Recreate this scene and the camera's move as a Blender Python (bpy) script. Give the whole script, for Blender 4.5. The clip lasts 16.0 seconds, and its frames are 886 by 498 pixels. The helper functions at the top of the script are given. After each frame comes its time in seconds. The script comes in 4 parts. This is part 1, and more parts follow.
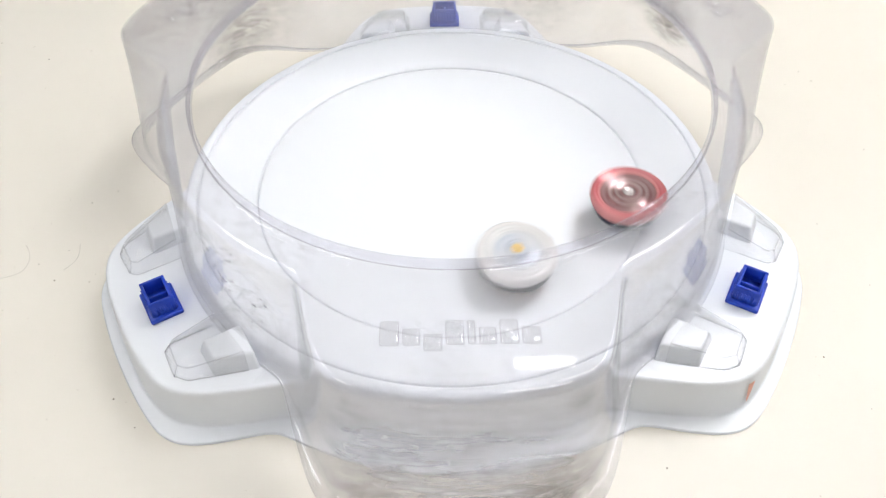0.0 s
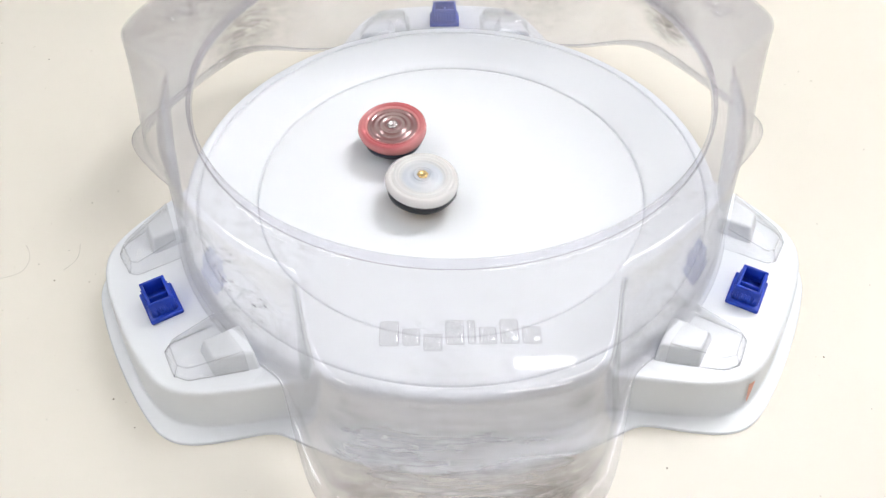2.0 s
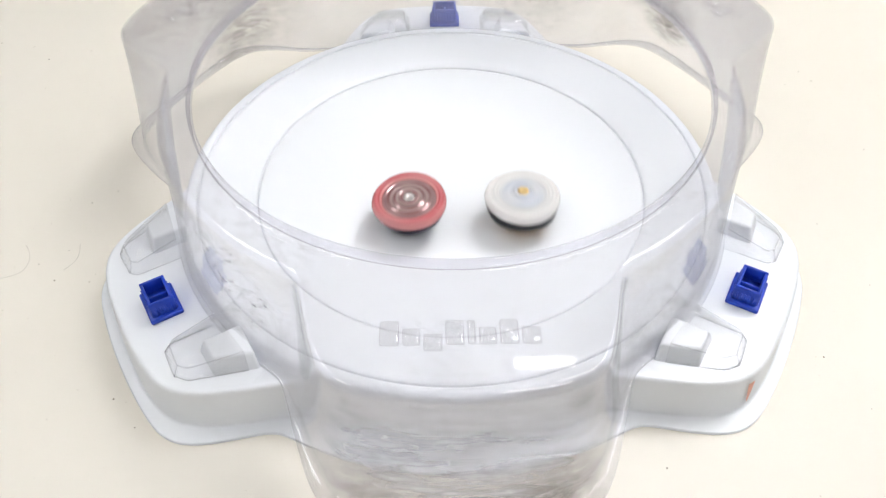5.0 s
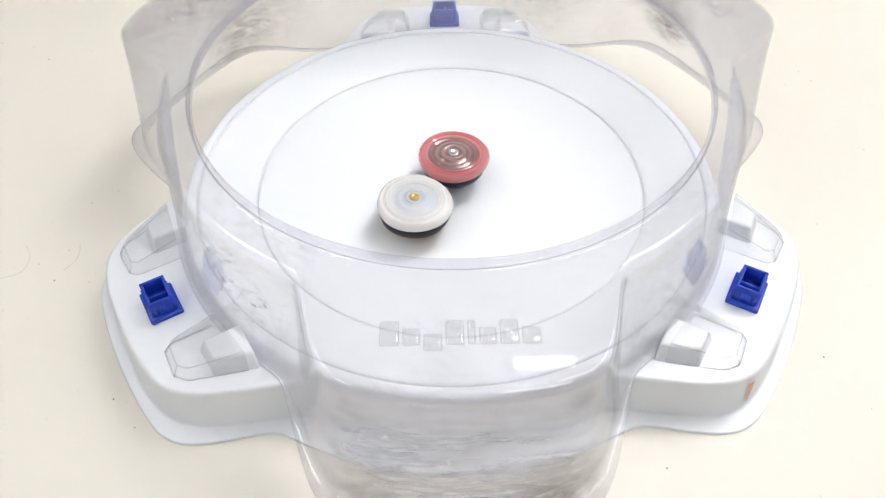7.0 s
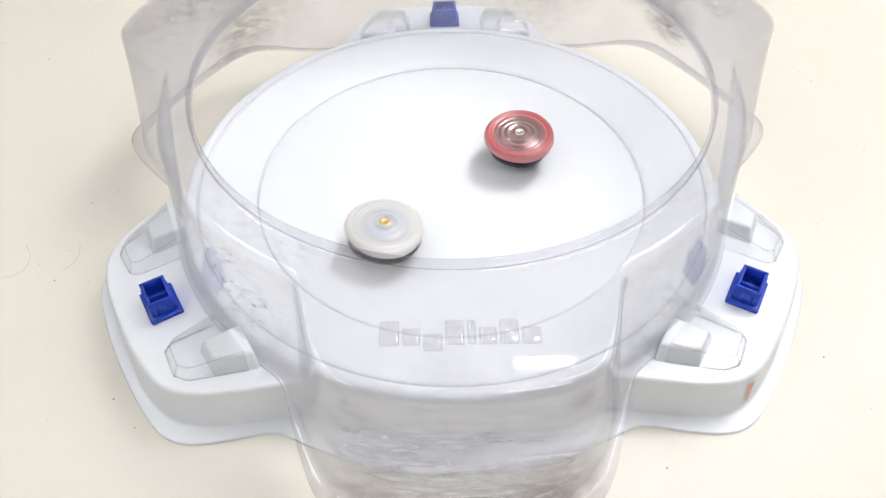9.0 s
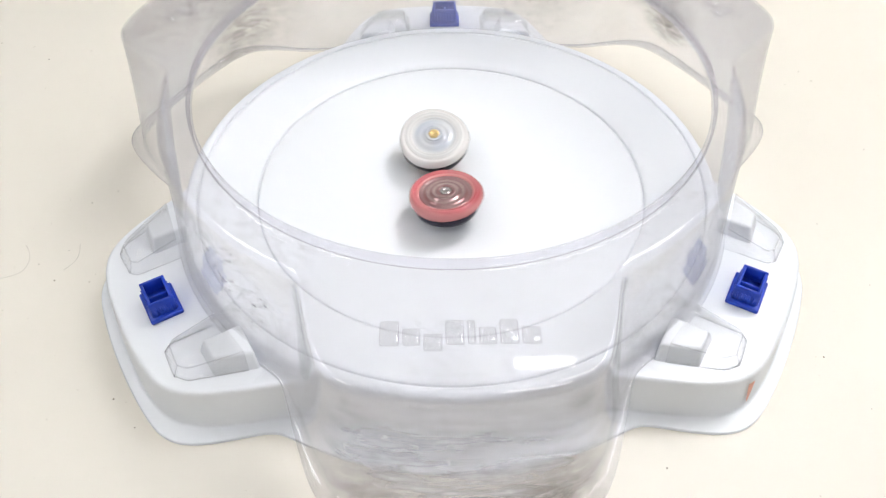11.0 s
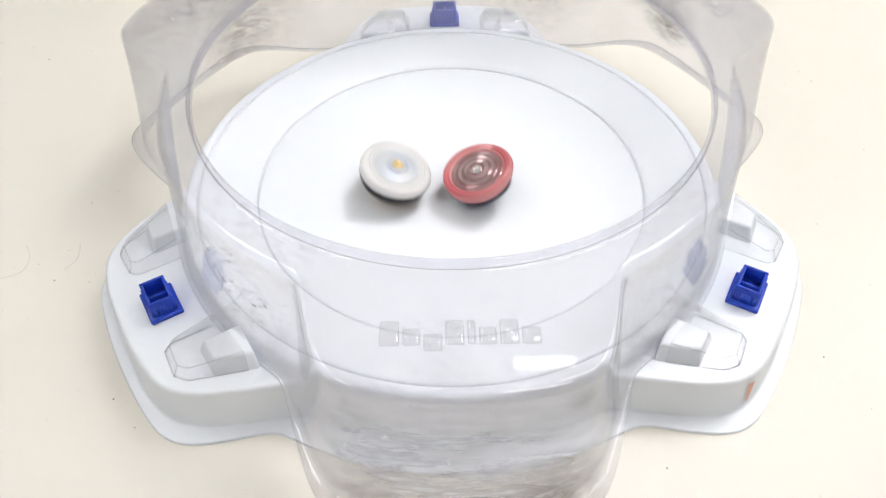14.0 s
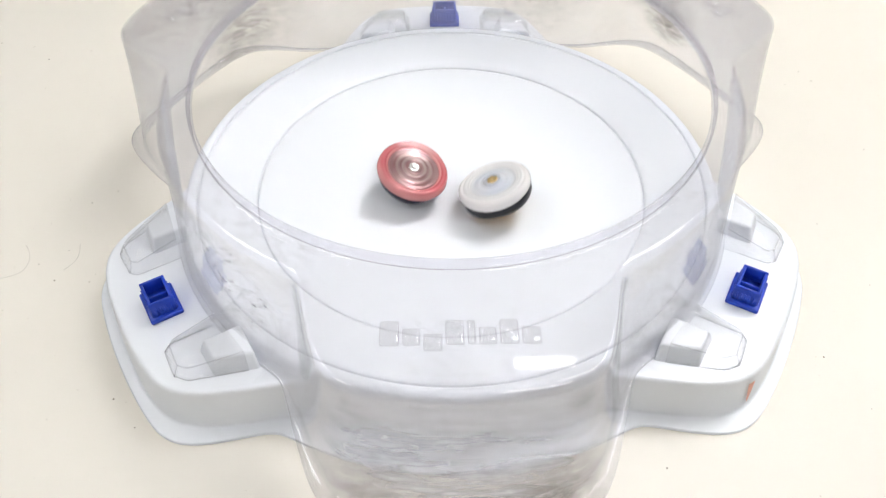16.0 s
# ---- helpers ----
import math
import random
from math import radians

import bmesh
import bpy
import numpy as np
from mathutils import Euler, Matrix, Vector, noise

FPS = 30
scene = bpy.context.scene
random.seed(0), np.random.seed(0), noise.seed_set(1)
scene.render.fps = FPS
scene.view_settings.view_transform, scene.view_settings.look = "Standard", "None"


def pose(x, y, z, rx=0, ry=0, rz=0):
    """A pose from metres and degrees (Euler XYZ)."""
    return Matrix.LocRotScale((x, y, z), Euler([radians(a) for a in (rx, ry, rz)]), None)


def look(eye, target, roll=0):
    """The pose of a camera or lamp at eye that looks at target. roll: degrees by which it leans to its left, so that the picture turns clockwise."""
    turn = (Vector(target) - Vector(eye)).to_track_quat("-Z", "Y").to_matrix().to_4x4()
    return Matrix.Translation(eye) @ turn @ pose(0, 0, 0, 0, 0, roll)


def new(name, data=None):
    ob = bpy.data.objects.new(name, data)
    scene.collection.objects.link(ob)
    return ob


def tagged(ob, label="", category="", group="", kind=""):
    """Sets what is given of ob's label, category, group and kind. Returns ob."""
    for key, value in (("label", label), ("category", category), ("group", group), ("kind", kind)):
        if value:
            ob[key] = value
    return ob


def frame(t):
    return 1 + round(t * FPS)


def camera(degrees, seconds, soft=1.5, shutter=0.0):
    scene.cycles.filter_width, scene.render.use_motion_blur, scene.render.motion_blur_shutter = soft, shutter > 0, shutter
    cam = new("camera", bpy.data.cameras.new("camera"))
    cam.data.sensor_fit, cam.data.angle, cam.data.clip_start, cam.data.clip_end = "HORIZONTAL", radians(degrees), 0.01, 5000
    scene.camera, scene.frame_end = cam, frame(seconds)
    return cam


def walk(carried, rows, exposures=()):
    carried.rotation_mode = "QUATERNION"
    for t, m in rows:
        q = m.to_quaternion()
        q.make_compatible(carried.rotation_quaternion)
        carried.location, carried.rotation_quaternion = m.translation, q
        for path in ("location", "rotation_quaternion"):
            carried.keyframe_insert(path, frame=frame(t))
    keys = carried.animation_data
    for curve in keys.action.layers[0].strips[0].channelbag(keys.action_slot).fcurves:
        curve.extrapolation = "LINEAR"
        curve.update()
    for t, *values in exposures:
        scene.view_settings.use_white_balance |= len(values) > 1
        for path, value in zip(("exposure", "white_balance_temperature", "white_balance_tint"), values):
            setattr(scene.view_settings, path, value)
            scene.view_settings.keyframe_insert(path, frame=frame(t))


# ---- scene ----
cam = camera(58.5, 16.0, soft=1.2, shutter=0.7)


def sight(eye, pitch, yaw, roll):
    """A camera pose from its eye and its pitch below the level, yaw to the right and roll, in radians."""
    way = Vector((math.sin(yaw) * math.cos(pitch), math.cos(yaw) * math.cos(pitch), -math.sin(pitch)))
    return look(eye, Vector(eye) + way, math.degrees(roll))


EYE = sight((-0.00227, -0.38125, 0.39328), 0.83985, -0.00806, -0.00670)
walk(cam, [(0.0, EYE), (16.0, EYE)], exposures=[(0.0, 0.0), (16.0, 0.0)])

# ---- light: a closed white room with ceiling panels ----
world = bpy.data.worlds.new("world")
scene.world = world
world.use_nodes = True
world.node_tree.nodes["Background"].inputs[0].default_value = (0.9, 0.93, 1.0, 1)
world.node_tree.nodes["Background"].inputs[1].default_value = 0.02

# ---- materials ----


def material(name):
    m = bpy.data.materials.new(name)
    m.use_nodes = True
    t = m.node_tree
    return m, t.nodes, t.links, t.nodes["Principled BSDF"]


def noise_node(nodes, links, scale, detail=4.0, rough=0.55, stretch=None, where="Object"):
    c = nodes.new("ShaderNodeTexCoord")
    n = nodes.new("ShaderNodeTexNoise")
    n.inputs["Scale"].default_value = scale
    n.inputs["Detail"].default_value = detail
    n.inputs["Roughness"].default_value = rough
    if stretch:
        mp = nodes.new("ShaderNodeMapping")
        mp.inputs["Scale"].default_value = stretch
        links.new(c.outputs[where], mp.inputs[0])
        links.new(mp.outputs[0], n.inputs["Vector"])
    else:
        links.new(c.outputs[where], n.inputs["Vector"])
    return n


def ramp(nodes, links, source, stops):
    r = nodes.new("ShaderNodeValToRGB")
    links.new(source, r.inputs[0])
    e = r.color_ramp.elements
    while len(e) < len(stops):
        e.new(0.5)
    for el, (p, col) in zip(e, stops):
        el.position = p
        el.color = (*col, 1) if len(col) == 3 else col
    return r


def plain(name, colour, rough=0.4, metal=0.0, var=0.06, scale=60.0, bump=0.0, bump_scale=400.0, coat=0.0):
    """A surface with tone variation at two scales and a fine relief."""
    m, nodes, links, b = material(name)
    n1 = noise_node(nodes, links, scale, 5)
    lo = tuple(c * (1 - var) for c in colour)
    hi = tuple(min(1, c * (1 + var)) for c in colour)
    r = ramp(nodes, links, n1.outputs[0], [(0.3, lo), (0.7, hi)])
    links.new(r.outputs[0], b.inputs["Base Color"])
    n2 = noise_node(nodes, links, scale * 6, 3)
    rr = ramp(nodes, links, n2.outputs[0], [(0.3, (rough * 0.8,) * 3), (0.7, (min(1, rough * 1.2),) * 3)])
    links.new(rr.outputs[0], b.inputs["Roughness"])
    b.inputs["Metallic"].default_value = metal
    b.inputs["Coat Weight"].default_value = coat
    if bump:
        n3 = noise_node(nodes, links, bump_scale, 3)
        bp = nodes.new("ShaderNodeBump")
        bp.inputs["Strength"].default_value = bump
        bp.inputs["Distance"].default_value = 0.0004
        links.new(n3.outputs[0], bp.inputs["Height"])
        links.new(bp.outputs[0], b.inputs["Normal"])
    return m


def maths(nodes, links, how, a, c=None, clamp=False):
    """A math node; a and c are sockets or numbers."""
    n = nodes.new("ShaderNodeMath")
    n.operation, n.use_clamp = how, clamp
    for k, v in enumerate((a, c)):
        if v is None:
            continue
        if isinstance(v, (int, float)):
            n.inputs[k].default_value = v
        else:
            links.new(v, n.inputs[k])
    return n.outputs[0]


def clear_plastic(name, tint, scuff, haze, gloss_rough=0.03, stains=(), base_gloss=0.045, rubs=()):
    """Thin clear moulded plastic: it lets light through, mirrors at the skin, and carries scuffs, haze and grime."""
    m, nodes, links, b = material(name)
    nodes.remove(b)
    out = nodes["Material Output"]
    tr = nodes.new("ShaderNodeBsdfTransparent")
    tr.inputs[0].default_value = (*tint, 1)
    gl = nodes.new("ShaderNodeBsdfGlossy")
    gl.inputs["Roughness"].default_value = gloss_rough
    lw = nodes.new("ShaderNodeLayerWeight")
    lw.inputs[0].default_value = 0.5
    gloss = maths(nodes, links, "ADD", maths(nodes, links, "MULTIPLY", maths(nodes, links, "POWER", lw.outputs["Facing"], 3.5), 0.55), base_gloss)
    mix = nodes.new("ShaderNodeMixShader")
    links.new(gloss, mix.inputs[0])
    links.new(tr.outputs[0], mix.inputs[1])
    links.new(gl.outputs[0], mix.inputs[2])
    # worn patches that gather fine straight scratches running four ways
    worn_at = noise_node(nodes, links, 18, 4, 0.6)
    patch = ramp(nodes, links, worn_at.outputs[0], [(0.36, (0.06,) * 3), (0.68, (1, 1, 1))])
    lines = None
    for size, turn, low in ((300, (0, 0.5, 0.4), 0.57), (340, (0.6, 0, 1.9), 0.58), (260, (-0.7, 0.3, 0.9), 0.585), (420, (0.2, -0.6, 2.6), 0.59)):
        c = nodes.new("ShaderNodeTexCoord")
        turned = nodes.new("ShaderNodeMapping")
        turned.inputs["Rotation"].default_value = turn
        links.new(c.outputs["Object"], turned.inputs[0])
        drawn = nodes.new("ShaderNodeMapping")
        drawn.inputs["Scale"].default_value = (0.09, 1, 1)
        links.new(turned.outputs[0], drawn.inputs[0])
        n = nodes.new("ShaderNodeTexNoise")
        n.inputs["Scale"].default_value, n.inputs["Detail"].default_value, n.inputs["Distortion"].default_value = size, 3, 0.15
        links.new(drawn.outputs[0], n.inputs["Vector"])
        r = ramp(nodes, links, n.outputs[0], [(low, (0, 0, 0)), (low + 0.07, (1, 1, 1))])
        lines = r.outputs[0] if lines is None else maths(nodes, links, "ADD", lines, r.outputs[0])
    amount = maths(nodes, links, "ADD", maths(nodes, links, "MULTIPLY", maths(nodes, links, "MULTIPLY", lines, patch.outputs[0]), scuff), haze, True)
    if rubs:
        # milky rubbed places with streaks along the wall
        c = nodes.new("ShaderNodeTexCoord")
        streak = noise_node(nodes, links, 44, 5, 0.58, (0.48, 0.48, 2.2))
        rk = ramp(nodes, links, streak.outputs[0], [(0.40, (0.03,) * 3), (0.66, (1, 1, 1))])
        for x, y, z, reach, force in rubs:
            d = nodes.new("ShaderNodeVectorMath")
            d.operation = "DISTANCE"
            links.new(c.outputs["Object"], d.inputs[0])
            d.inputs[1].default_value = (x, y, z)
            near = maths(nodes, links, "SUBTRACT", 1.0, maths(nodes, links, "DIVIDE", d.outputs["Value"], reach), True)
            both = maths(nodes, links, "MULTIPLY", rk.outputs[0] if force > 0 else lines, maths(nodes, links, "MULTIPLY", near, abs(force)))
            amount = maths(nodes, links, "ADD", amount, both, True)
    df = nodes.new("ShaderNodeBsdfDiffuse")
    df.inputs[0].default_value = (0.875, 0.88, 0.935, 1)
    tl = nodes.new("ShaderNodeBsdfTranslucent")
    tl.inputs[0].default_value = (0.875, 0.88, 0.935, 1)
    half = nodes.new("ShaderNodeMixShader")
    half.inputs[0].default_value = 0.6
    links.new(df.outputs[0], half.inputs[1])
    links.new(tl.outputs[0], half.inputs[2])
    worn = nodes.new("ShaderNodeMixShader")
    links.new(amount, worn.inputs[0])
    links.new(mix.outputs[0], worn.inputs[1])
    links.new(half.outputs[0], worn.inputs[2])
    last = worn
    if stains:
        c = nodes.new("ShaderNodeTexCoord")
        total = None
        for x, y, z, reach, force in stains:
            d = nodes.new("ShaderNodeVectorMath")
            d.operation = "DISTANCE"
            links.new(c.outputs["Object"], d.inputs[0])
            d.inputs[1].default_value = (x, y, z)
            near = maths(nodes, links, "SUBTRACT", 1.0, maths(nodes, links, "DIVIDE", d.outputs["Value"], reach), True)
            near = maths(nodes, links, "MULTIPLY", near, force)
            total = near if total is None else maths(nodes, links, "ADD", total, near)
        speck = noise_node(nodes, links, 190, 8, 0.84, (0.6, 0.6, 1.6))
        rs = ramp(nodes, links, speck.outputs[0], [(0.42, (0.12,) * 3), (0.66, (1, 1, 1))])
        grime = maths(nodes, links, "MULTIPLY", total, rs.outputs[0], True)
        dirt = nodes.new("ShaderNodeBsdfDiffuse")
        dirt.inputs[0].default_value = (0.20, 0.13, 0.08, 1)
        gm = nodes.new("ShaderNodeMixShader")
        links.new(grime, gm.inputs[0])
        links.new(worn.outputs[0], gm.inputs[1])
        links.new(dirt.outputs[0], gm.inputs[2])
        last = gm
    links.new(last.outputs[0], out.inputs["Surface"])
    return m


def glow(name, colour, strength):
    m, nodes, links, b = material(name)
    b.inputs["Base Color"].default_value = (*colour, 1)
    b.inputs["Emission Color"].default_value = (*colour, 1)
    b.inputs["Emission Strength"].default_value = strength
    return m


def cream_laminate():
    m, nodes, links, b = material("cream_laminate")
    n1 = noise_node(nodes, links, 2.2, 4)
    r1 = ramp(nodes, links, n1.outputs[0], [(0.3, (0.735, 0.69, 0.61)), (0.7, (0.785, 0.74, 0.665))])
    n2 = noise_node(nodes, links, 170, 2, 0.5)
    r2 = ramp(nodes, links, n2.outputs[0], [(0.735, (1, 1, 1)), (0.8, (0.55, 0.5, 0.44))])
    mx = nodes.new("ShaderNodeMix")
    mx.data_type, mx.blend_type = "RGBA", "MULTIPLY"
    mx.inputs["Factor"].default_value = 0.5
    links.new(r1.outputs[0], mx.inputs["A"])
    links.new(r2.outputs[0], mx.inputs["B"])
    links.new(mx.outputs["Result"], b.inputs["Base Color"])
    b.inputs["Roughness"].default_value = 0.5
    n3 = noise_node(nodes, links, 700, 2)
    bp = nodes.new("ShaderNodeBump")
    bp.inputs["Strength"].default_value = 0.08
    bp.inputs["Distance"].default_value = 0.0003
    links.new(n3.outputs[0], bp.inputs["Height"])
    links.new(bp.outputs[0], b.inputs["Normal"])
    return m


def spun(name, rings, rough=0.25, metal=0.0, weight=0.0, sectors=None):
    """A turned surface whose colour goes in rings out from its axis: (radius in metres, colour); sectors: (how many, their colour, how much)."""
    m, nodes, links, b = material(name)
    c = nodes.new("ShaderNodeTexCoord")
    sep = nodes.new("ShaderNodeSeparateXYZ")
    links.new(c.outputs["Object"], sep.inputs[0])
    cmb = nodes.new("ShaderNodeCombineXYZ")
    links.new(sep.outputs[0], cmb.inputs[0])
    links.new(sep.outputs[1], cmb.inputs[1])
    ln = nodes.new("ShaderNodeVectorMath")
    ln.operation = "LENGTH"
    links.new(cmb.outputs[0], ln.inputs[0])
    sc = nodes.new("ShaderNodeMath")
    sc.operation = "MULTIPLY"
    sc.inputs[1].default_value = 40.0
    links.new(ln.outputs["Value"], sc.inputs[0])
    # faint uneven streaks along the rings
    n = nodes.new("ShaderNodeTexNoise")
    n.noise_dimensions = "1D"
    n.inputs["Scale"].default_value = 55
    links.new(sc.outputs[0], n.inputs["W"])
    ad = nodes.new("ShaderNodeMath")
    ad.operation = "MULTIPLY_ADD"
    links.new(n.outputs[0], ad.inputs[0])
    ad.inputs[1].default_value = 0.05
    links.new(sc.outputs[0], ad.inputs[2])
    r = ramp(nodes, links, ad.outputs[0], [(min(1, q * 40 + 0.025), col) for q, col in rings])
    colour = r.outputs[0]
    if sectors:
        count, tone, much = sectors
        turn = maths(nodes, links, "ARCTAN2", sep.outputs[1], sep.outputs[0])
        wave = maths(nodes, links, "SINE", maths(nodes, links, "MULTIPLY", turn, count))
        share = maths(nodes, links, "MULTIPLY", maths(nodes, links, "MULTIPLY_ADD", wave, 0.8), much, True)
        mx = nodes.new("ShaderNodeMix")
        mx.data_type = "RGBA"
        links.new(share, mx.inputs["Factor"])
        links.new(colour, mx.inputs["A"])
        mx.inputs["B"].default_value = (*tone, 1)
        colour = mx.outputs["Result"]
    links.new(colour, b.inputs["Base Color"])
    b.inputs["Roughness"].default_value = rough
    b.inputs["Metallic"].default_value = metal
    b.inputs["Transmission Weight"].default_value = weight
    return m


WHITE, _n, _l, _b = material("white_styrene")
_t = ramp(_n, _l, noise_node(_n, _l, 12, 4).outputs[0], [(0.3, (0.825, 0.845, 0.885)), (0.7, (0.84, 0.858, 0.892))])
_l.new(_t.outputs[0], _b.inputs["Base Color"])
_b.inputs["Roughness"].default_value = 0.34
CREAM = cream_laminate()
STAINS = [(0.164, 0.142, 0.067, 0.026, 0.85), (0.150, 0.156, 0.092, 0.03, 0.6), (0.061, 0.156, 0.089, 0.055, 0.35), (-0.164, 0.145, 0.052, 0.034, 0.4),
          (-0.141, 0.156, 0.084, 0.05, 0.3), (-0.043, -0.221, 0.037, 0.034, 0.40), (0.053, -0.218, 0.039, 0.032, 0.56), (0.008, -0.223, 0.033, 0.05, 0.22),
          (-0.043, -0.212, 0.104, 0.011, 0.22), (0.056, -0.209, 0.104, 0.011, 0.25), (-0.195, 0.046, 0.119, 0.055, 0.16), (-0.164, 0.077, 0.119, 0.045, 0.16),
          (0.190, 0.056, 0.119, 0.055, 0.12)]
# a negative force draws crossing scratches there, a positive one streaks
RUBS = [(0.000, -0.219, 0.080, 0.048, 0.28), (-0.036, -0.220, 0.065, 0.045, 0.30), (0.039, -0.219, 0.065, 0.045, 0.30), (0.000, -0.222, 0.046, 0.045, 0.34),
        (-0.128, -0.112, 0.085, 0.060, -0.05), (-0.098, -0.142, 0.085, 0.055, -0.05), (0.132, -0.108, 0.085, 0.055, -0.035), (0.103, -0.138, 0.080, 0.050, -0.035),
        (-0.160, 0.105, 0.1187, 0.050, -0.09), (0.165, 0.105, 0.1187, 0.050, -0.07)]
CLEAR = clear_plastic("clear_cover", (0.982, 0.981, 0.989), 0.040, 0.120, 0.015, STAINS, 0.045, RUBS)
CLEAN = clear_plastic("clear_rim", (0.925, 0.922, 0.945), 0.05, 0.03, 0.02)
EDGE = clear_plastic("clear_edge", (0.950, 0.948, 0.958), 0.05, 0.06, 0.03)
MARK = clear_plastic("clear_mark", (0.988, 0.988, 0.995), 0.0, 0.03, 0.12, (), 0.10)
FOLD = clear_plastic("clear_fold", (0.965, 0.965, 0.975), 0.02, 0.02, 0.03)
POCKET = clear_plastic("clear_clip", (0.990, 0.990, 0.993), 0.02, 0.003, 0.02, (), 0.02)
BLUE = plain("blue_plastic", (0.010, 0.050, 0.48), 0.38, var=0.1, scale=120, bump=0.1)
WALLP = plain("wall_paint", (0.62, 0.61, 0.58), 0.7, var=0.03, scale=3)
CEILP = plain("ceiling_paint", (0.82, 0.82, 0.80), 0.8, var=0.02, scale=3)
GREYF = plain("floor_vinyl", (0.45, 0.42, 0.38), 0.5, var=0.1, scale=6)
STEEL = plain("brushed_steel", (0.6, 0.6, 0.62), 0.3, 1.0, var=0.05, scale=40)
LIGHT = glow("panel_diffuser", (0.966, 0.976, 0.994), 9.2)
MAIN = glow("bright_diffuser", (0.985, 0.982, 0.985), 24.0)
BLACK = plain("black_disc", (0.012, 0.013, 0.018), 0.35, var=0.2, scale=100)
CRUMB = plain("brown_crumb", (0.20, 0.15, 0.10), 0.8, var=0.3, scale=900)
HAIR = plain("fine_hair", (0.16, 0.11, 0.08), 0.5, var=0.2, scale=300)
ORANGE = plain("orange_mark", (0.82, 0.44, 0.34), 0.5, var=0.1, scale=300)

# ---- mesh helpers ----


def part(name, bm, mat, parent=None, label="", smooth=True):
    me = bpy.data.meshes.new(name)
    bm.normal_update()
    bm.to_mesh(me)
    bm.free()
    for p in me.polygons:
        p.use_smooth = smooth
    me.materials.append(mat)
    ob = new(name, me)
    if parent:
        ob.parent = parent
    if label:
        ob["label"] = label
    return ob


def box_bm(x0, x1, y0, y1, z0, z1, bevel=0.0, seg=2, bm=None):
    own = bmesh.new()
    vs = [own.verts.new((x, y, z)) for z in (z0, z1) for x, y in ((x0, y0), (x1, y0), (x1, y1), (x0, y1))]
    for f in ((3, 2, 1, 0), (4, 5, 6, 7), (0, 1, 5, 4), (1, 2, 6, 5), (2, 3, 7, 6), (3, 0, 4, 7)):
        own.faces.new([vs[i] for i in f])
    if bevel:
        bmesh.ops.bevel(own, geom=own.edges[:], offset=bevel, segments=seg, affect="EDGES", profile=0.5)
    if bm is None:
        return own
    me = bpy.data.meshes.new("tmp")
    own.to_mesh(me)
    own.free()
    bm.from_mesh(me)
    bpy.data.meshes.remove(me)
    return bm


def lathe(profile, n=96, bm=None, lobes=0, depth=0.0, closed=True):
    """A turned form: profile of (radius, z) from bottom to top; lobes and depth scallop its widest parts."""
    bm = bm or bmesh.new()
    big = max(r for r, z in profile)
    rings = []
    for r, z in profile:
        z *= SQUAT
        if r < 1e-6:
            rings.append([bm.verts.new((0, 0, z))])
            continue
        ring = []
        for i in range(n):
            a = 2 * math.pi * i / n
            q = r + (depth * (r / big) ** 6 * math.cos(lobes * a) if lobes else 0)
            ring.append(bm.verts.new((q * math.cos(a), q * math.sin(a), z)))
        rings.append(ring)
    for a, b in zip(rings, rings[1:]):
        for i in range(n):
            j = (i + 1) % n
            if len(a) == 1 and len(b) == 1:
                continue
            if len(a) == 1:
                bm.faces.new((a[0], b[j], b[i]))
            elif len(b) == 1:
                bm.faces.new((a[i], a[j], b[0]))
            else:
                bm.faces.new((a[i], a[j], b[j], b[i]))
    return bm


def loft(rings, cap=False):
    """Quads between closed rings of equally many points."""
    bm = bmesh.new()
    vs = [[bm.verts.new(p) for p in ring] for ring in rings]
    n = len(vs[0])
    for a, b in zip(vs, vs[1:]):
        for i in range(n):
            j = (i + 1) % n
            bm.faces.new((a[i], b[i], b[j], a[j]))
    if cap:
        c = bm.verts.new(sum((v.co for v in vs[0]), Vector()) / n)
        for i in range(n):
            bm.faces.new((c, vs[0][i], vs[0][(i + 1) % n]))
    return bm


# ---- the stadium's plan: three arms and three lobes about one axis ----
TURN = 0.0231
N = 540
ANGLES = [2 * math.pi * i / N for i in range(N)]


def off_axis(a, first):
    """The angle from the nearest of three axes, the first of which lies at that angle."""
    d = (a - TURN - radians(first)) % radians(120)
    return d - radians(120) if d > radians(60) else d


def soft_min(a, b, n):
    return (a ** -n + b ** -n) ** (-1.0 / n)


def soft_max(a, b, n):
    return (a ** n + b ** n) ** (1.0 / n)


def wing(a, first, end, width, taper, corner, inner, fillet, bow=1.0):
    """How far a rounded wing on a disc of radius inner reaches at angle a."""
    d = abs(off_axis(a, first))
    side = width / max(1e-4, math.sin(d) + taper * math.cos(d))
    tip = end / math.cos(d) ** bow
    return soft_max(inner, soft_min(tip, side, corner), fillet)


def ring_of(radius, z):
    return [((radius(a) if callable(radius) else radius) * math.cos(a), (radius(a) if callable(radius) else radius) * math.sin(a),
             z(a) if callable(z) else z) for a in ANGLES]


def blend(f, g, k):
    return lambda a: f(a) * (1 - k) + g(a) * k


def arm_edge(a):
    return wing(a, -30, 0.2207, 0.1418, 0.36, 17, 0.1715, 60, 0.25)


def flange_edge(a):
    return wing(a, -30, 0.2303, 0.1390, 0.29, 18, 0.1905, 60, 0.40)


def bowl_height(r):
    """Height of the playing surface."""
    if r < 0.1257:
        return 0.0255 + 0.0095 * (r / 0.1257) ** 2
    return 0.0352 + 0.0078 * min(1, (r - 0.1257) / 0.034) ** 1.2


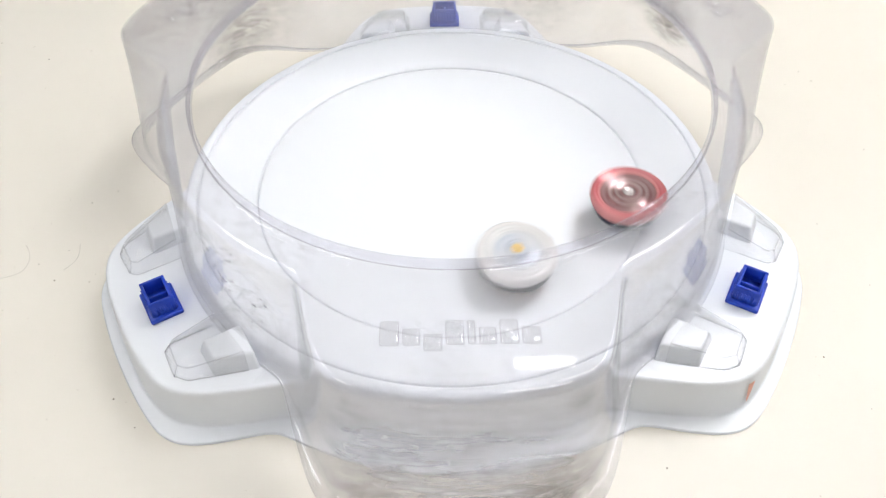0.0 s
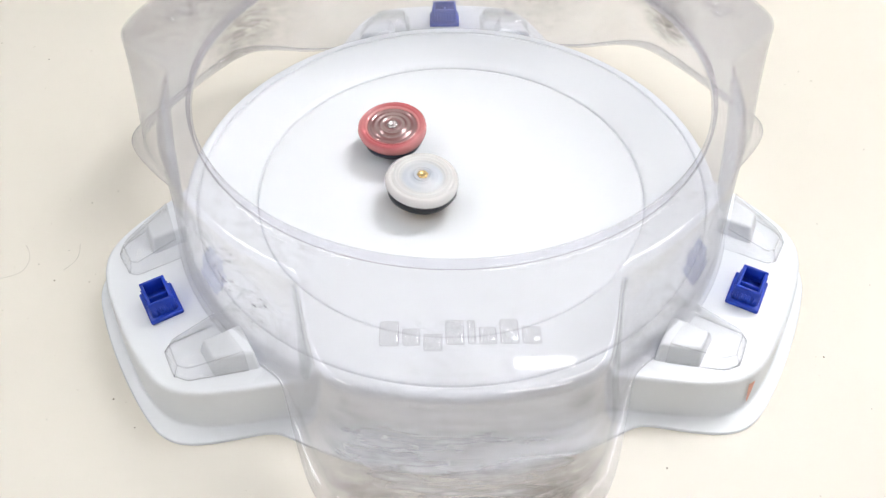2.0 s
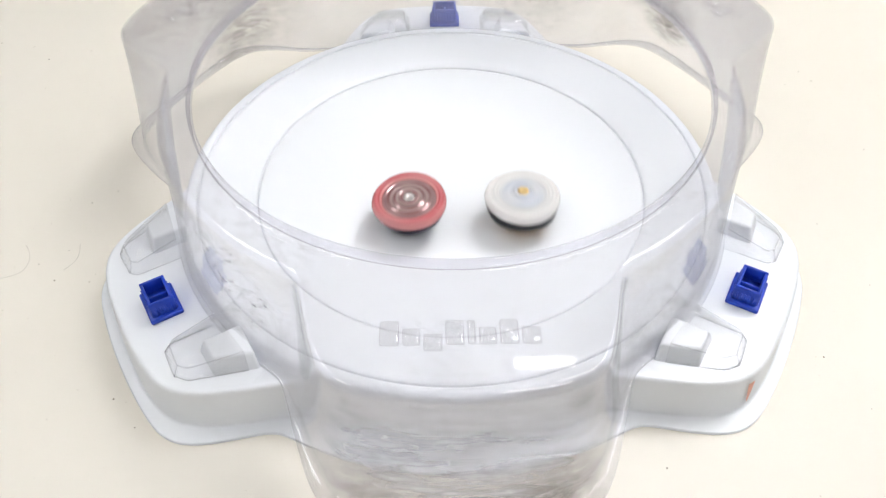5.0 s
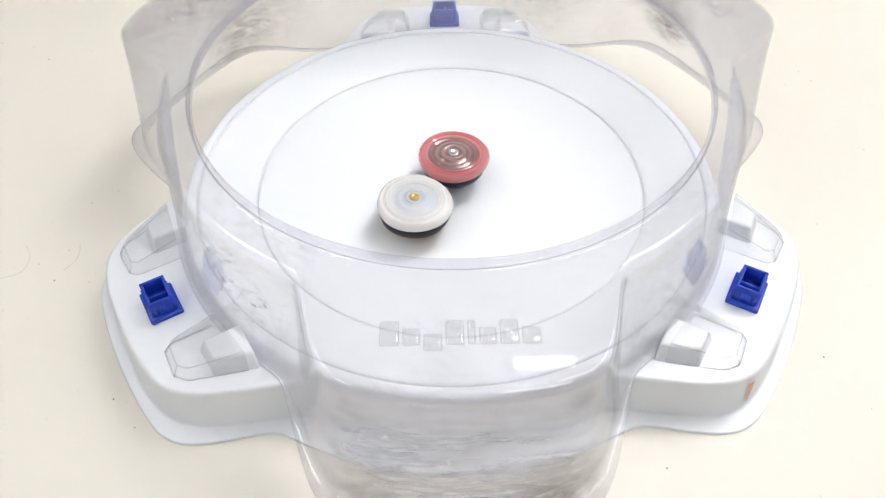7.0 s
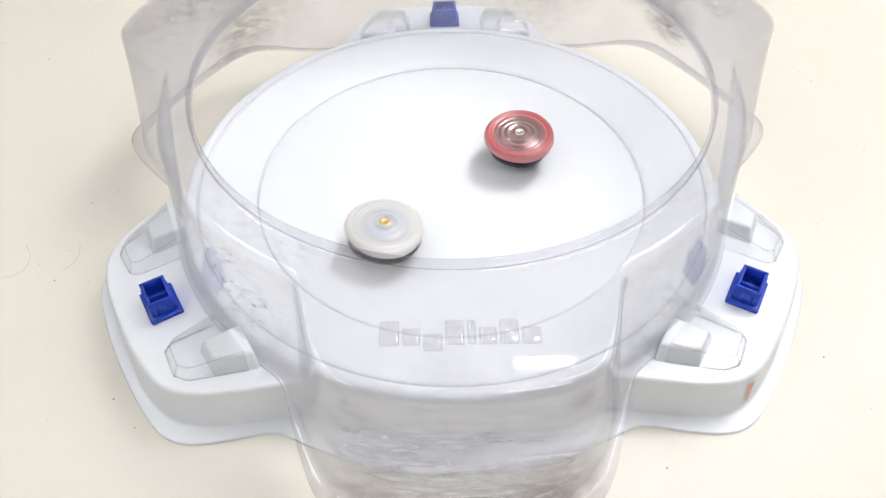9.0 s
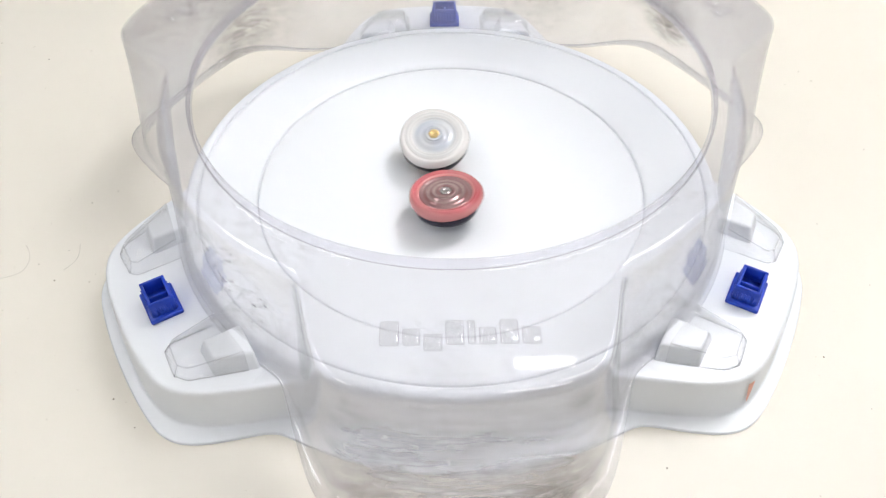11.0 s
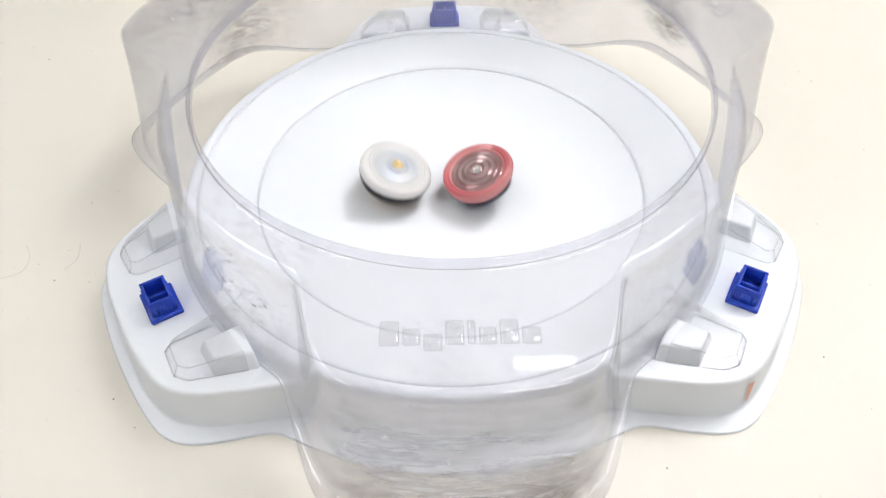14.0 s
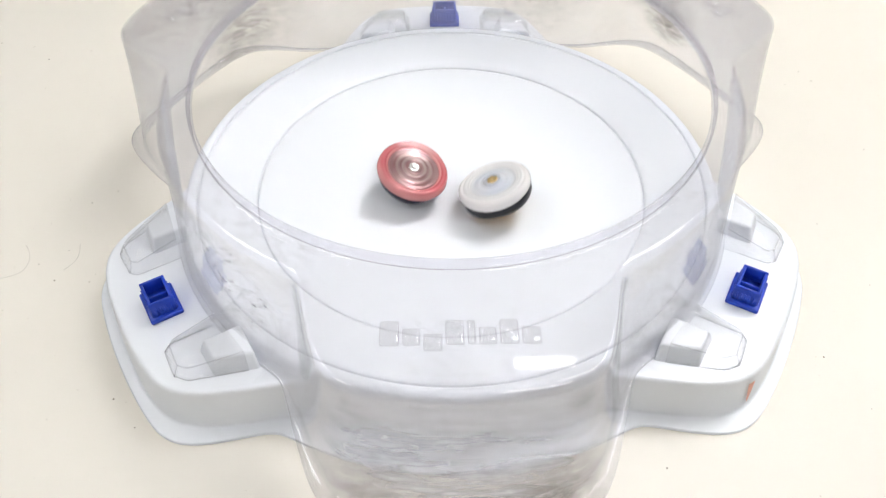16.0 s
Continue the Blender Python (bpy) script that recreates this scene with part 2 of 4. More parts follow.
def arm_pose(deg):
    return Matrix.Rotation(radians(deg) + TURN, 4, "Z")


ARMS, LOBES = (-30, 90, 210), (30, 150, 270)


def build_stadium():
    base = tagged(new("battle_stadium"), "white moulded plastic toy spinning-top stadium with three arms, on the table", "toy stadium")
    # playing bowl up to its rim
    prof = [(r, bowl_height(r)) for r in [0.001] + [0.0065 * k for k in range(1, 19)] + [0.1232]]
    prof += [(0.1248, bowl_height(0.1232) + 0.0001), (0.12505, 0.0344), (0.1252, 0.0318), (0.1261, 0.0318), (0.12625, 0.0349), (0.1265, 0.0353)]
    prof += [(r, bowl_height(r)) for r in (0.131, 0.137, 0.143, 0.149, 0.155, 0.159)]
    prof += [(0.1614, 0.0430), (0.16165, 0.0426), (0.1618, 0.0404), (0.1626, 0.0404), (0.16275, 0.0427), (0.1630, 0.0431), (0.1636, 0.0432)]
    rings = [ring_of(r, z) for r, z in prof]
    bowl = loft(rings, cap=True)
    part("bowl", bowl, WHITE, base)
    top = 0.0326
    outer = [ring_of(0.1636, 0.0432), ring_of(0.1655, 0.0433), ring_of(0.1680, 0.0428), ring_of(0.1697, 0.0414), ring_of(0.1704, 0.038), ring_of(0.1708, top + 0.001),
             ring_of(lambda a: max(0.1710, arm_edge(a) - 0.0200 if arm_edge(a) > 0.192 else 0.1710), top),
             ring_of(lambda a: max(0.1711, arm_edge(a) - 0.0030), top - 0.0001),
             ring_of(lambda a: max(0.1712, arm_edge(a) - 0.0016), top - 0.0004),
             ring_of(lambda a: max(0.1713, arm_edge(a) - 0.0006), top - 0.0011),
             ring_of(lambda a: max(0.1714, arm_edge(a) - 0.0001), top - 0.0022),
             ring_of(lambda a: arm_edge(a) + 0.0003, top - 0.0035),
             ring_of(lambda a: arm_edge(a) + 0.0022, 0.0048),
             ring_of(lambda a: arm_edge(a) + 0.0025, 0.0032),
             ring_of(lambda a: arm_edge(a) + 0.0031, 0.0025),
             ring_of(lambda a: min(arm_edge(a) + 0.0042, flange_edge(a) - 0.0012), 0.0022),
             ring_of(lambda a: flange_edge(a) - 0.0010, 0.0021),
             ring_of(lambda a: flange_edge(a) - 0.0006, 0.0020),
             ring_of(flange_edge, 0.0013), ring_of(flange_edge, 0.0)]
    part("shell", loft(outer), WHITE, base)
    for deg in ARMS:
        m = arm_pose(deg)
        for s in (-1, 1):
            bm = bmesh.new()
            # raised block with sloping sides beside the cover's clip
            lo = [(0.163, 0.0400), (0.1875, 0.0400), (0.1865, 0.0620), (0.163, 0.0700)]
            hi = [(0.163, 0.0440), (0.1845, 0.0440), (0.1838, 0.0575), (0.163, 0.0655)]
            a = [bm.verts.new((x, s * y, top - 0.001)) for x, y in lo]
            b = [bm.verts.new((x, s * y, 0.0428)) for x, y in hi]
            for i in range(4):
                j = (i + 1) % 4
                bm.faces.new((a[i], a[j], b[j], b[i]))
            bm.faces.new(b)
            bmesh.ops.recalc_face_normals(bm, faces=bm.faces[:])
            bmesh.ops.bevel(bm, geom=bm.edges[:], offset=0.0018, segments=3, affect="EDGES", profile=0.5)
            part("raised_block", bm, WHITE, base).matrix_local = m
    return base


def lobe_top(a):
    return wing(a, 30, 0.2150, 0.1075, 0.218, 20, 0.1670, 60, 0.0)


def lobe_foot(a):
    return wing(a, 30, 0.2215, 0.1455, 0.36, 20, 0.1735, 60, 0.4)


def lobe_flange(a):
    return wing(a, 30, 0.2290, 0.1400, 0.307, 16, 0.1755, 60)



def foot_height(a, lift=0.0):
    """The cover stands on the arms and hangs a little lower at the lobes."""
    k = min(1.0, max(0.0, (abs(off_axis(a, 30)) - radians(24)) / radians(8)))
    return 0.0290 + 0.0043 * k * k * (3 - 2 * k) + lift


def at_foot(lift):
    return lambda a: foot_height(a, lift)


def build_cover():
    cover = tagged(new("clear_cover"), "clear scuffed plastic wall with three lobes, clipped on the stadium", "toy cover")
    zt = 0.1187
    inset = lambda d: (lambda a: max(0.1520, lobe_top(a) - d))
    # one moulded sheet: the flat top with its lobes, the rounded shoulder, the wall and its foot flange
    rings = [ring_of(0.1487, zt + 0.0012), ring_of(0.1490, zt + 0.0006), ring_of(0.1496, zt + 0.0002), ring_of(0.1502, zt), ring_of(0.1504, zt), ring_of(0.1507, zt),
             ring_of(blend(lambda a: 0.1507, inset(0.0040), 0.5), zt), ring_of(inset(0.0040), zt), ring_of(inset(0.0037), zt), ring_of(inset(0.0027), zt - 0.0003),
             ring_of(inset(0.0017), zt - 0.0008), ring_of(inset(0.0008), zt - 0.0017), ring_of(inset(0.0002), zt - 0.0029), ring_of(lobe_top, zt - 0.0042), ring_of(lobe_top, zt - 0.0056)]
    for k in (0.15, 0.3, 0.45, 0.6, 0.75, 0.88):
        rings.append(ring_of(blend(lobe_top, lobe_foot, k ** 1.25), lambda a, k=k: (zt - 0.0056) * (1 - k) + foot_height(a, 0.002) * k))
    rings += [ring_of(lobe_foot, at_foot(0.002)), ring_of(lambda a: lobe_foot(a) + 0.0008, at_foot(0.0004)), ring_of(lambda a: lobe_foot(a) + 0.0020, foot_height),
              ring_of(lambda a: max(lobe_flange(a), lobe_foot(a) + 0.0026), foot_height)]
    wall = part("wall", loft(rings), CLEAR, cover)
    wall.data.materials.append(EDGE)
    for p in wall.data.polygons:
        # the shoulder is tinted darker than the flat sheet, painting in its crease reflections
        p.material_index = 1 if 8 <= p.index // N < 13 else 0
    so = wall.modifiers.new("thickness", "SOLIDIFY")
    so.thickness, so.offset = 0.0012, 0
    edge = lambda a: max(lobe_flange(a), lobe_foot(a) + 0.0026)
    part("flange_edge", loft([ring_of(lambda a: edge(a) - 0.0001, at_foot(0.0007)), ring_of(lambda a: edge(a) + 0.0005, at_foot(0.0004)), ring_of(lambda a: edge(a) + 0.0005, at_foot(-0.0004)), ring_of(lambda a: edge(a) - 0.0001, at_foot(-0.0007))]), EDGE, cover)
    # rolled rim round the opening
    rim = []
    for r, z in ((0.1494, 0.1203), (0.1494, 0.1246), (0.1489, 0.1259), (0.1481, 0.1264), (0.1473, 0.1259), (0.1468, 0.1246), (0.1468, 0.1203), (0.1480, 0.1196), (0.1494, 0.1203)):
        rim.append(ring_of(r, z))
    part("rim", loft(rim), CLEAN, cover, "thick clear rolled rim")
    for deg in ARMS:
        m = arm_pose(deg)
        for s in (-1, 1):
            bm = bmesh.new()
            lo = [(0.1740, 0.0290), (0.2000, 0.0293), (0.2040, 0.0330), (0.2048, 0.0510), (0.1990, 0.0575), (0.1690, 0.0680)]
            hi = [(0.1725, 0.0325), (0.1975, 0.0325), (0.2008, 0.0355), (0.2012, 0.0500), (0.1965, 0.0550), (0.1680, 0.0650)]
            low = [Vector((x, s * y, 0.0333)) for x, y in lo]
            high = [Vector((x, s * y, 0.0464 - (0.0065 if x > 0.19 else 0))) for x, y in hi]
            a = [bm.verts.new(p) for p in low]
            b = [bm.verts.new(p + Vector((0, 0, 0.0002))) for p in high]
            for i in range(len(lo) - 1):
                bm.faces.new((a[i], a[i + 1], b[i + 1], b[i]))
            bm.faces.new(b)
            bmesh.ops.recalc_face_normals(bm, faces=bm.faces[:])
            bmesh.ops.bevel(bm, geom=[e for e in bm.edges if not e.is_boundary], offset=0.002, segments=3, affect="EDGES", profile=0.5)
            ob = part("clip_pocket", bm, POCKET, cover, "clear clip pocket over the raised block")
            ob.matrix_local = m
            # thin bars added along the folds stand in for the outlines light gives them
            rim = bmesh.new()
            for p, q in [(a1, a2) for a1, a2 in zip(low, low[1:])] + [(b1, b2) for b1, b2 in zip(high, high[1:])] + [(low[k], high[k]) for k in (2, 3)]:
                run = q - p
                bar = box_bm(-0.00035, 0.00035, -0.00035, 0.00035, 0, run.length, 0.0002, 1)
                bar.transform(Matrix.Translation(p) @ run.to_track_quat("Z", "Y").to_matrix().to_4x4())
                tmp = bpy.data.meshes.new("tmp")
                bar.to_mesh(tmp)
                bar.free()
                rim.from_mesh(tmp)
                bpy.data.meshes.remove(tmp)
            part("pocket_outline", rim, FOLD, ob)
            sm = ob.modifiers.new("thickness", "SOLIDIFY")
            sm.thickness, sm.offset = 0.001, 0
    # raised mark on each lobe's flat top: eight plain blocks
    widths = (0.0085, 0.0075, 0.0080, 0.0080, 0.0035, 0.0075, 0.0080, 0.0080)
    for deg in LOBES:
        m = arm_pose(deg)
        y = -0.0355
        for i, w in enumerate(widths):
            tall = 0.0125 if i in (0, 3, 4, 6) else 0.0085
            low = 0.0030 if i == 2 else 0.0
            x1 = 0.1892 + low
            bm = box_bm(x1 - tall, x1, y, y + w, zt - 0.0010, zt + 0.0014, 0.00118, 4)
            part("raised_mark", bm, MARK, cover).matrix_local = m
            y += w + 0.0014
    return cover


def build_plug(deg):
    plug = tagged(new("blue_plug"), "blue hollow square plastic clip pressed into a stadium arm", "plastic clip", "blue clips on the arms")
    z = 0.0328
    part("base_plate", box_bm(0.1856, 0.2044, -0.0120, 0.0120, z, z + 0.0032, 0.0009, 2), BLUE, plug)
    bm = bmesh.new()
    t = 0.0019
    x0, x1, y0, y1, z0, z1 = 0.1880, 0.2022, -0.0094, 0.0094, z + 0.002, z + 0.0140
    box_bm(x0, x1, y0, y0 + t, z0, z1, 0.0005, 1, bm)
    box_bm(x0, x1, y1 - t, y1, z0, z1, 0.0005, 1, bm)
    box_bm(x0, x0 + t, y0 + t * 0.8, y1 - t * 0.8, z0, z1, 0.0005, 1, bm)
    box_bm(x1 - t, x1, y0 + t * 0.8, y1 - t * 0.8, z0, z1, 0.0005, 1, bm)
    socket = part("socket", bm, BLUE, plug)
    part("floor_plate", box_bm(x0 + t * 0.8, x1 - t * 0.8, y0 + t * 0.8, y1 - t * 0.8, z0, z0 + 0.003), BLUE, plug)
    part("cross_bar", box_bm(x0 + t * 0.8, x1 - t * 0.8, -0.0012, 0.0004, z0, z0 + 0.0075, 0.0003, 1), BLUE, socket)
    for i in range(8):
        y = y0 + 0.0016 + i * 0.0022
        for x in (x0 - 0.0005, x1 - 0.0003):
            part("rib", box_bm(x, x + 0.0008, y, y + 0.0010, z0, z1 - 0.004, 0.0002, 1), BLUE, socket)
    for i in range(5):
        x = x0 + 0.0018 + i * 0.0023
        for y in (y0 - 0.0005, y1 - 0.0003):
            part("rib", box_bm(x, x + 0.0010, y, y + 0.0008, z0, z1 - 0.004, 0.0002, 1), BLUE, socket)
    plug.matrix_basis = arm_pose(deg)
    return plug


def build_room():
    table = tagged(new("table"), "cream laminate table top with specks and fine scratches", "table")
    part("tabletop", box_bm(-1.1, 1.1, -0.75, 0.95, -0.04, 0.0, 0.003, 2), CREAM, table)
    for x in (-1.0, 1.0):
        for y in (-0.65, 0.85):
            part("leg", box_bm(x - 0.03, x + 0.03, y - 0.03, y + 0.03, -0.74, -0.041, 0.004, 2), STEEL, table)
    part_kind = [("floor", box_bm(-2.6, 2.6, -2.4, 3.0, -0.84, -0.74), GREYF), ("ceiling", box_bm(-2.6, 2.6, -2.4, 3.0, 1.80, 1.90), CEILP),
                 ("wall_north", box_bm(-2.6, 2.6, 3.0, 3.1, -0.74, 1.80), WALLP), ("wall_south", box_bm(-2.6, 2.6, -2.5, -2.4, -0.74, 1.80), WALLP),
                 ("wall_east", box_bm(2.6, 2.7, -2.4, 3.0, -0.74, 1.80), WALLP), ("wall_west", box_bm(-2.7, -2.6, -2.4, 3.0, -0.74, 1.80), WALLP)]
    for name, bm, mat in part_kind:
        tagged(part(name, bm, mat, None, "", False), "plain painted room surface" if "wall" in name or name == "ceiling" else "plain grey vinyl floor", name.split("_")[0], kind="structure")
    # the two panels at y -1.00 are fill, added to brighten the arm walls
    for x, y, w, d, glass in ((0.62, 0.40, 0.29, 0.29, LIGHT), (-1.25, 0.40, 0.29, 0.29, LIGHT), (0.97, 0.72, 0.28, 0.28, MAIN),
                              (0.62, -1.00, 0.29, 0.29, LIGHT), (-1.25, -1.00, 0.29, 0.29, LIGHT), (0.287, 0.888, 0.090, 0.022, MAIN)):
        lamp = tagged(new("ceiling_light"), "unseen white ceiling light panel with a bright diffuser" if w > 0.2 else "small white strip light on the ceiling", "ceiling light", "ceiling lights")
        part("diffuser", box_bm(-w, w, -d, d, -0.012, -0.004), glass, lamp, "glowing white diffuser", False)
        bm = bmesh.new()
        e = 0.018
        for q in ((-w - e - 0.002, w + e + 0.002, -d - e, -d - 0.002), (-w - e - 0.002, w + e + 0.002, d + 0.002, d + e), (-w - e, -w - 0.002, -d - 0.001, d + 0.001), (w + 0.002, w + e, -d - 0.001, d + 0.001)):
            box_bm(*q, -0.016, -0.001, 0.001, 1, bm)
        part("frame", bm, STEEL, lamp, "", False)
        lamp.matrix_basis = pose(x, y, 1.80)


# ---- the two spinning tops; each stands on its tip at its origin ----
TOP_HEIGHT = 0.0277
SQUAT = TOP_HEIGHT / 0.0300


def build_white_top():
    top = tagged(new("spinning_top"), "translucent white spinning top with black disc and gold bolt", "spinning top", "spinning tops")
    ring = spun("pearl_white_ring", [(0.0, (0.57, 0.60, 0.64)), (0.0150, (0.74, 0.72, 0.71)), (0.0163, (0.61, 0.60, 0.60)), (0.0172, (0.75, 0.74, 0.73)), (0.0182, (0.63, 0.62, 0.62)), (0.0192, (0.76, 0.74, 0.73)),
                                     (0.0212, (0.74, 0.71, 0.70)), (0.0235, (0.77, 0.74, 0.73))], 0.12, sectors=(3, (0.64, 0.63, 0.63), 0.3))
    part("outer_ring", lathe([(0.0195, 0.0184), (0.0220, 0.0188), (0.0233, 0.0202), (0.0236, 0.0222), (0.0231, 0.0243), (0.0219, 0.0257), (0.0208, 0.0262), (0.0202, 0.0256), (0.0194, 0.0263), (0.0180, 0.0274), (0.0171, 0.0265), (0.0163, 0.0270), (0.0150, 0.0262)], 96, lobes=3, depth=0.0004), ring, top)
    face = spun("bluish_face", [(0.0, (0.57, 0.58, 0.62)), (0.006, (0.50, 0.53, 0.60)), (0.0088, (0.57, 0.59, 0.65)), (0.0120, (0.53, 0.56, 0.62)), (0.0140, (0.62, 0.62, 0.63))], 0.10, sectors=(2, (0.60, 0.60, 0.62), 0.6))
    part("face_disc", lathe([(0.0155, 0.0252), (0.0152, 0.0262), (0.0143, 0.0258), (0.0136, 0.0253), (0.0120, 0.0260), (0.0104, 0.0262), (0.0094, 0.0267), (0.0086, 0.0263), (0.0072, 0.0272), (0.0060, 0.0278), (0.0000, 0.0278)], 96), face, top, "pale bluish face")
    gold = plain("gold_bolt", (0.72, 0.52, 0.24), 0.3, 0.8, 0.1, 300)
    collar = part("bolt_collar", lathe([(0.0062, 0.0277), (0.0060, 0.0283), (0.0052, 0.0286), (0.0045, 0.0283), (0.0042, 0.0280)], 48), face, top)
    part("bolt", lathe([(0.0038, 0.0277), (0.0038, 0.0283), (0.0032, 0.0286), (0.0022, 0.0285), (0.0018, 0.0281), (0.0000, 0.0281)], 6), gold, collar, "gold bolt")
    part("weight_disc", lathe([(0.0100, 0.0112), (0.0196, 0.0116), (0.0217, 0.0126), (0.0225, 0.0144), (0.0224, 0.0172), (0.0210, 0.0188), (0.0100, 0.0190)], 96, lobes=5, depth=0.0003), BLACK, top, "black weight disc")
    amber = plain("amber_driver", (0.62, 0.34, 0.05), 0.3, var=0.1, scale=300)
    part("driver", lathe([(0.0, 0.0), (0.0018, 0.0002), (0.0026, 0.0012), (0.0038, 0.0040), (0.0092, 0.0060), (0.0138, 0.0082), (0.0146, 0.0116)], 64), amber, top, "amber plastic driver tip")
    return top


def build_red_top():
    top = tagged(new("spinning_top"), "translucent red spinning top with clear smoky face and metal rings", "spinning top", "spinning tops")
    ring = spun("red_ring", [(0.0, (0.34, 0.03, 0.035)), (0.0160, (0.40, 0.06, 0.065)), (0.0178, (0.60, 0.24, 0.24)), (0.0188, (0.42, 0.07, 0.08)), (0.0200, (0.54, 0.15, 0.16)), (0.0213, (0.48, 0.10, 0.11)), (0.0228, (0.58, 0.20, 0.20))], 0.16, sectors=(2, (0.58, 0.26, 0.26), 0.4))
    part("outer_ring", lathe([(0.0173, 0.0165), (0.0205, 0.0172), (0.0227, 0.0194), (0.0234, 0.0222), (0.0230, 0.0246), (0.0217, 0.0264), (0.0203, 0.0268), (0.0192, 0.0258), (0.0181, 0.0261), (0.0169, 0.0245)], 96, lobes=3, depth=0.0004), ring, top)
    face = spun("smoky_face", [(0.0, (0.38, 0.30, 0.30)), (0.005, (0.32, 0.16, 0.16)), (0.0075, (0.45, 0.35, 0.34)), (0.0090, (0.22, 0.10, 0.10)), (0.0112, (0.43, 0.32, 0.31)), (0.0130, (0.24, 0.10, 0.10)), (0.0150, (0.34, 0.20, 0.20)), (0.0175, (0.34, 0.14, 0.14))], 0.13, 0.3, sectors=(3, (0.45, 0.33, 0.32), 0.3))
    part("face_disc", lathe([(0.0175, 0.0240), (0.0169, 0.0248), (0.0159, 0.0253), (0.0152, 0.0247), (0.0142, 0.0243), (0.0132, 0.0252), (0.0119, 0.0258), (0.0111, 0.0250), (0.0102, 0.0251), (0.0092, 0.0262), (0.0079, 0.0264), (0.0071, 0.0257), (0.0000, 0.0259)], 96), face, top, "smoky clear face with metal rings")
    silver = plain("silver_bolt", (0.66, 0.62, 0.61), 0.25, 0.8, 0.06, 300)
    collar = part("bolt_collar", lathe([(0.0063, 0.0258), (0.0061, 0.0265), (0.0054, 0.0267), (0.0046, 0.0265), (0.0044, 0.0261)], 48), face, top)
    part("bolt", lathe([(0.0040, 0.0258), (0.0039, 0.0267), (0.0033, 0.0270), (0.0021, 0.0269), (0.0017, 0.0265), (0.0000, 0.0265)], 6), silver, collar, "silver bolt")
    part("weight_disc", lathe([(0.0100, 0.0100), (0.0175, 0.0106), (0.0198, 0.0118), (0.0204, 0.0140), (0.0198, 0.0164), (0.0100, 0.0170)], 96, lobes=5, depth=0.0003), plain("dark_disc", (0.028, 0.026, 0.045), 0.3, 0.4, 0.2, 200), top, "dark metal weight disc")
    grey = plain("grey_driver", (0.36, 0.37, 0.42), 0.3, var=0.1, scale=300)
    part("driver", lathe([(0.0000, 0.0000), (0.0018, 0.0002), (0.0026, 0.0012), (0.0038, 0.0040), (0.0084, 0.0062), (0.0106, 0.0080), (0.0110, 0.0104)], 64), grey, top, "pale grey driver tip")
    return top


build_room()
stadium = build_stadium()
cover = build_cover()
for deg in ARMS:
    build_plug(deg)
red_top = build_red_top()
white_top = build_white_top()


def wall_patch():
    """A torn orange mark on the outer wall of one arm."""
    bm = bmesh.new()
    rows = []
    for k in range(6):
        z = 0.0270 - k * 0.0032
        wide = 0.021 - k * 0.0032
        rows.append([bm.verts.new(((arm_edge(a) + 0.0008 + (0.0326 - z) * 0.12) * math.cos(a), (arm_edge(a) + 0.0008 + (0.0326 - z) * 0.12) * math.sin(a), z))
                     for a in (radians(-43.3) + k * 0.001 + wide * j / 4 for j in range(5))])
    for p, q in zip(rows, rows[1:]):
        for j in range(4):
            bm.faces.new((p[j], p[j + 1], q[j + 1], q[j]))
    part("orange_mark", bm, ORANGE, stadium, "torn orange mark on the arm's wall")


wall_patch()


def crumb(x, y, z, size, seed):
    bm = bmesh.new()
    bmesh.ops.create_icosphere(bm, subdivisions=1, radius=size)
    rnd = random.Random(seed)
    for v in bm.verts:
        v.co *= rnd.uniform(0.6, 1.2)
        v.co.z *= 0.6
    ob = part("crumb", bm, CRUMB, None, "", False)
    ob.matrix_basis = pose(x, y, z + size * 0.45, 0, 0, rnd.uniform(0, 360))
    return tagged(ob, "tiny dark brown crumb lying on the table", "crumb", "crumbs on the table")


for i, (x, y, size) in enumerate(((-0.193, -0.144, 0.0008), (-0.176, -0.162, 0.0006), (-0.256, -0.056, 0.0009), (0.221, -0.115, 0.0009), (0.290, 0.169, 0.0008),
                                 (-0.342, 0.189, 0.0008), (0.115, -0.186, 0.0007), (0.251, -0.006, 0.0007), (-0.253, 0.015, 0.0007), (-0.269, 0.018, 0.0006),
                                 (-0.255, -0.030, 0.0006), (-0.271, -0.042, 0.0006), (0.237, -0.150, 0.0005), (0.274, 0.152, 0.0006), (-0.289, -0.131, 0.0006),
                                 (-0.238, 0.027, 0.0006), (-0.275, -0.005, 0.0005), (-0.227, -0.157, 0.0005), (0.268, -0.060, 0.0005), (0.310, 0.071, 0.0006))):
    crumb(x, y, 0.0, size * 0.75, i)


def hair(points, thick):
    c = bpy.data.curves.new("hair", "CURVE")
    c.dimensions, c.bevel_depth, c.bevel_resolution = "3D", thick, 1
    s = c.splines.new("NURBS")
    s.points.add(len(points) - 1)
    for p, (x, y) in zip(s.points, points):
        p.co = (x, y, thick * 1.2, 1)
    s.use_endpoint_u, s.order_u = True, 3
    c.materials.append(HAIR)
    return tagged(new("hair", c), "fine curled brown hair lying on the table", "hair", "hairs on the table")


hair([(-0.2915, -0.0540), (-0.2839, -0.0516), (-0.2789, -0.0472), (-0.2781, -0.0379), (-0.2816, -0.0299), (-0.2857, -0.0248)], 0.00006)
hair([(-0.2531, -0.0468), (-0.2495, -0.0429), (-0.2472, -0.0370), (-0.2474, -0.0304), (-0.2493, -0.0243)], 0.00007)


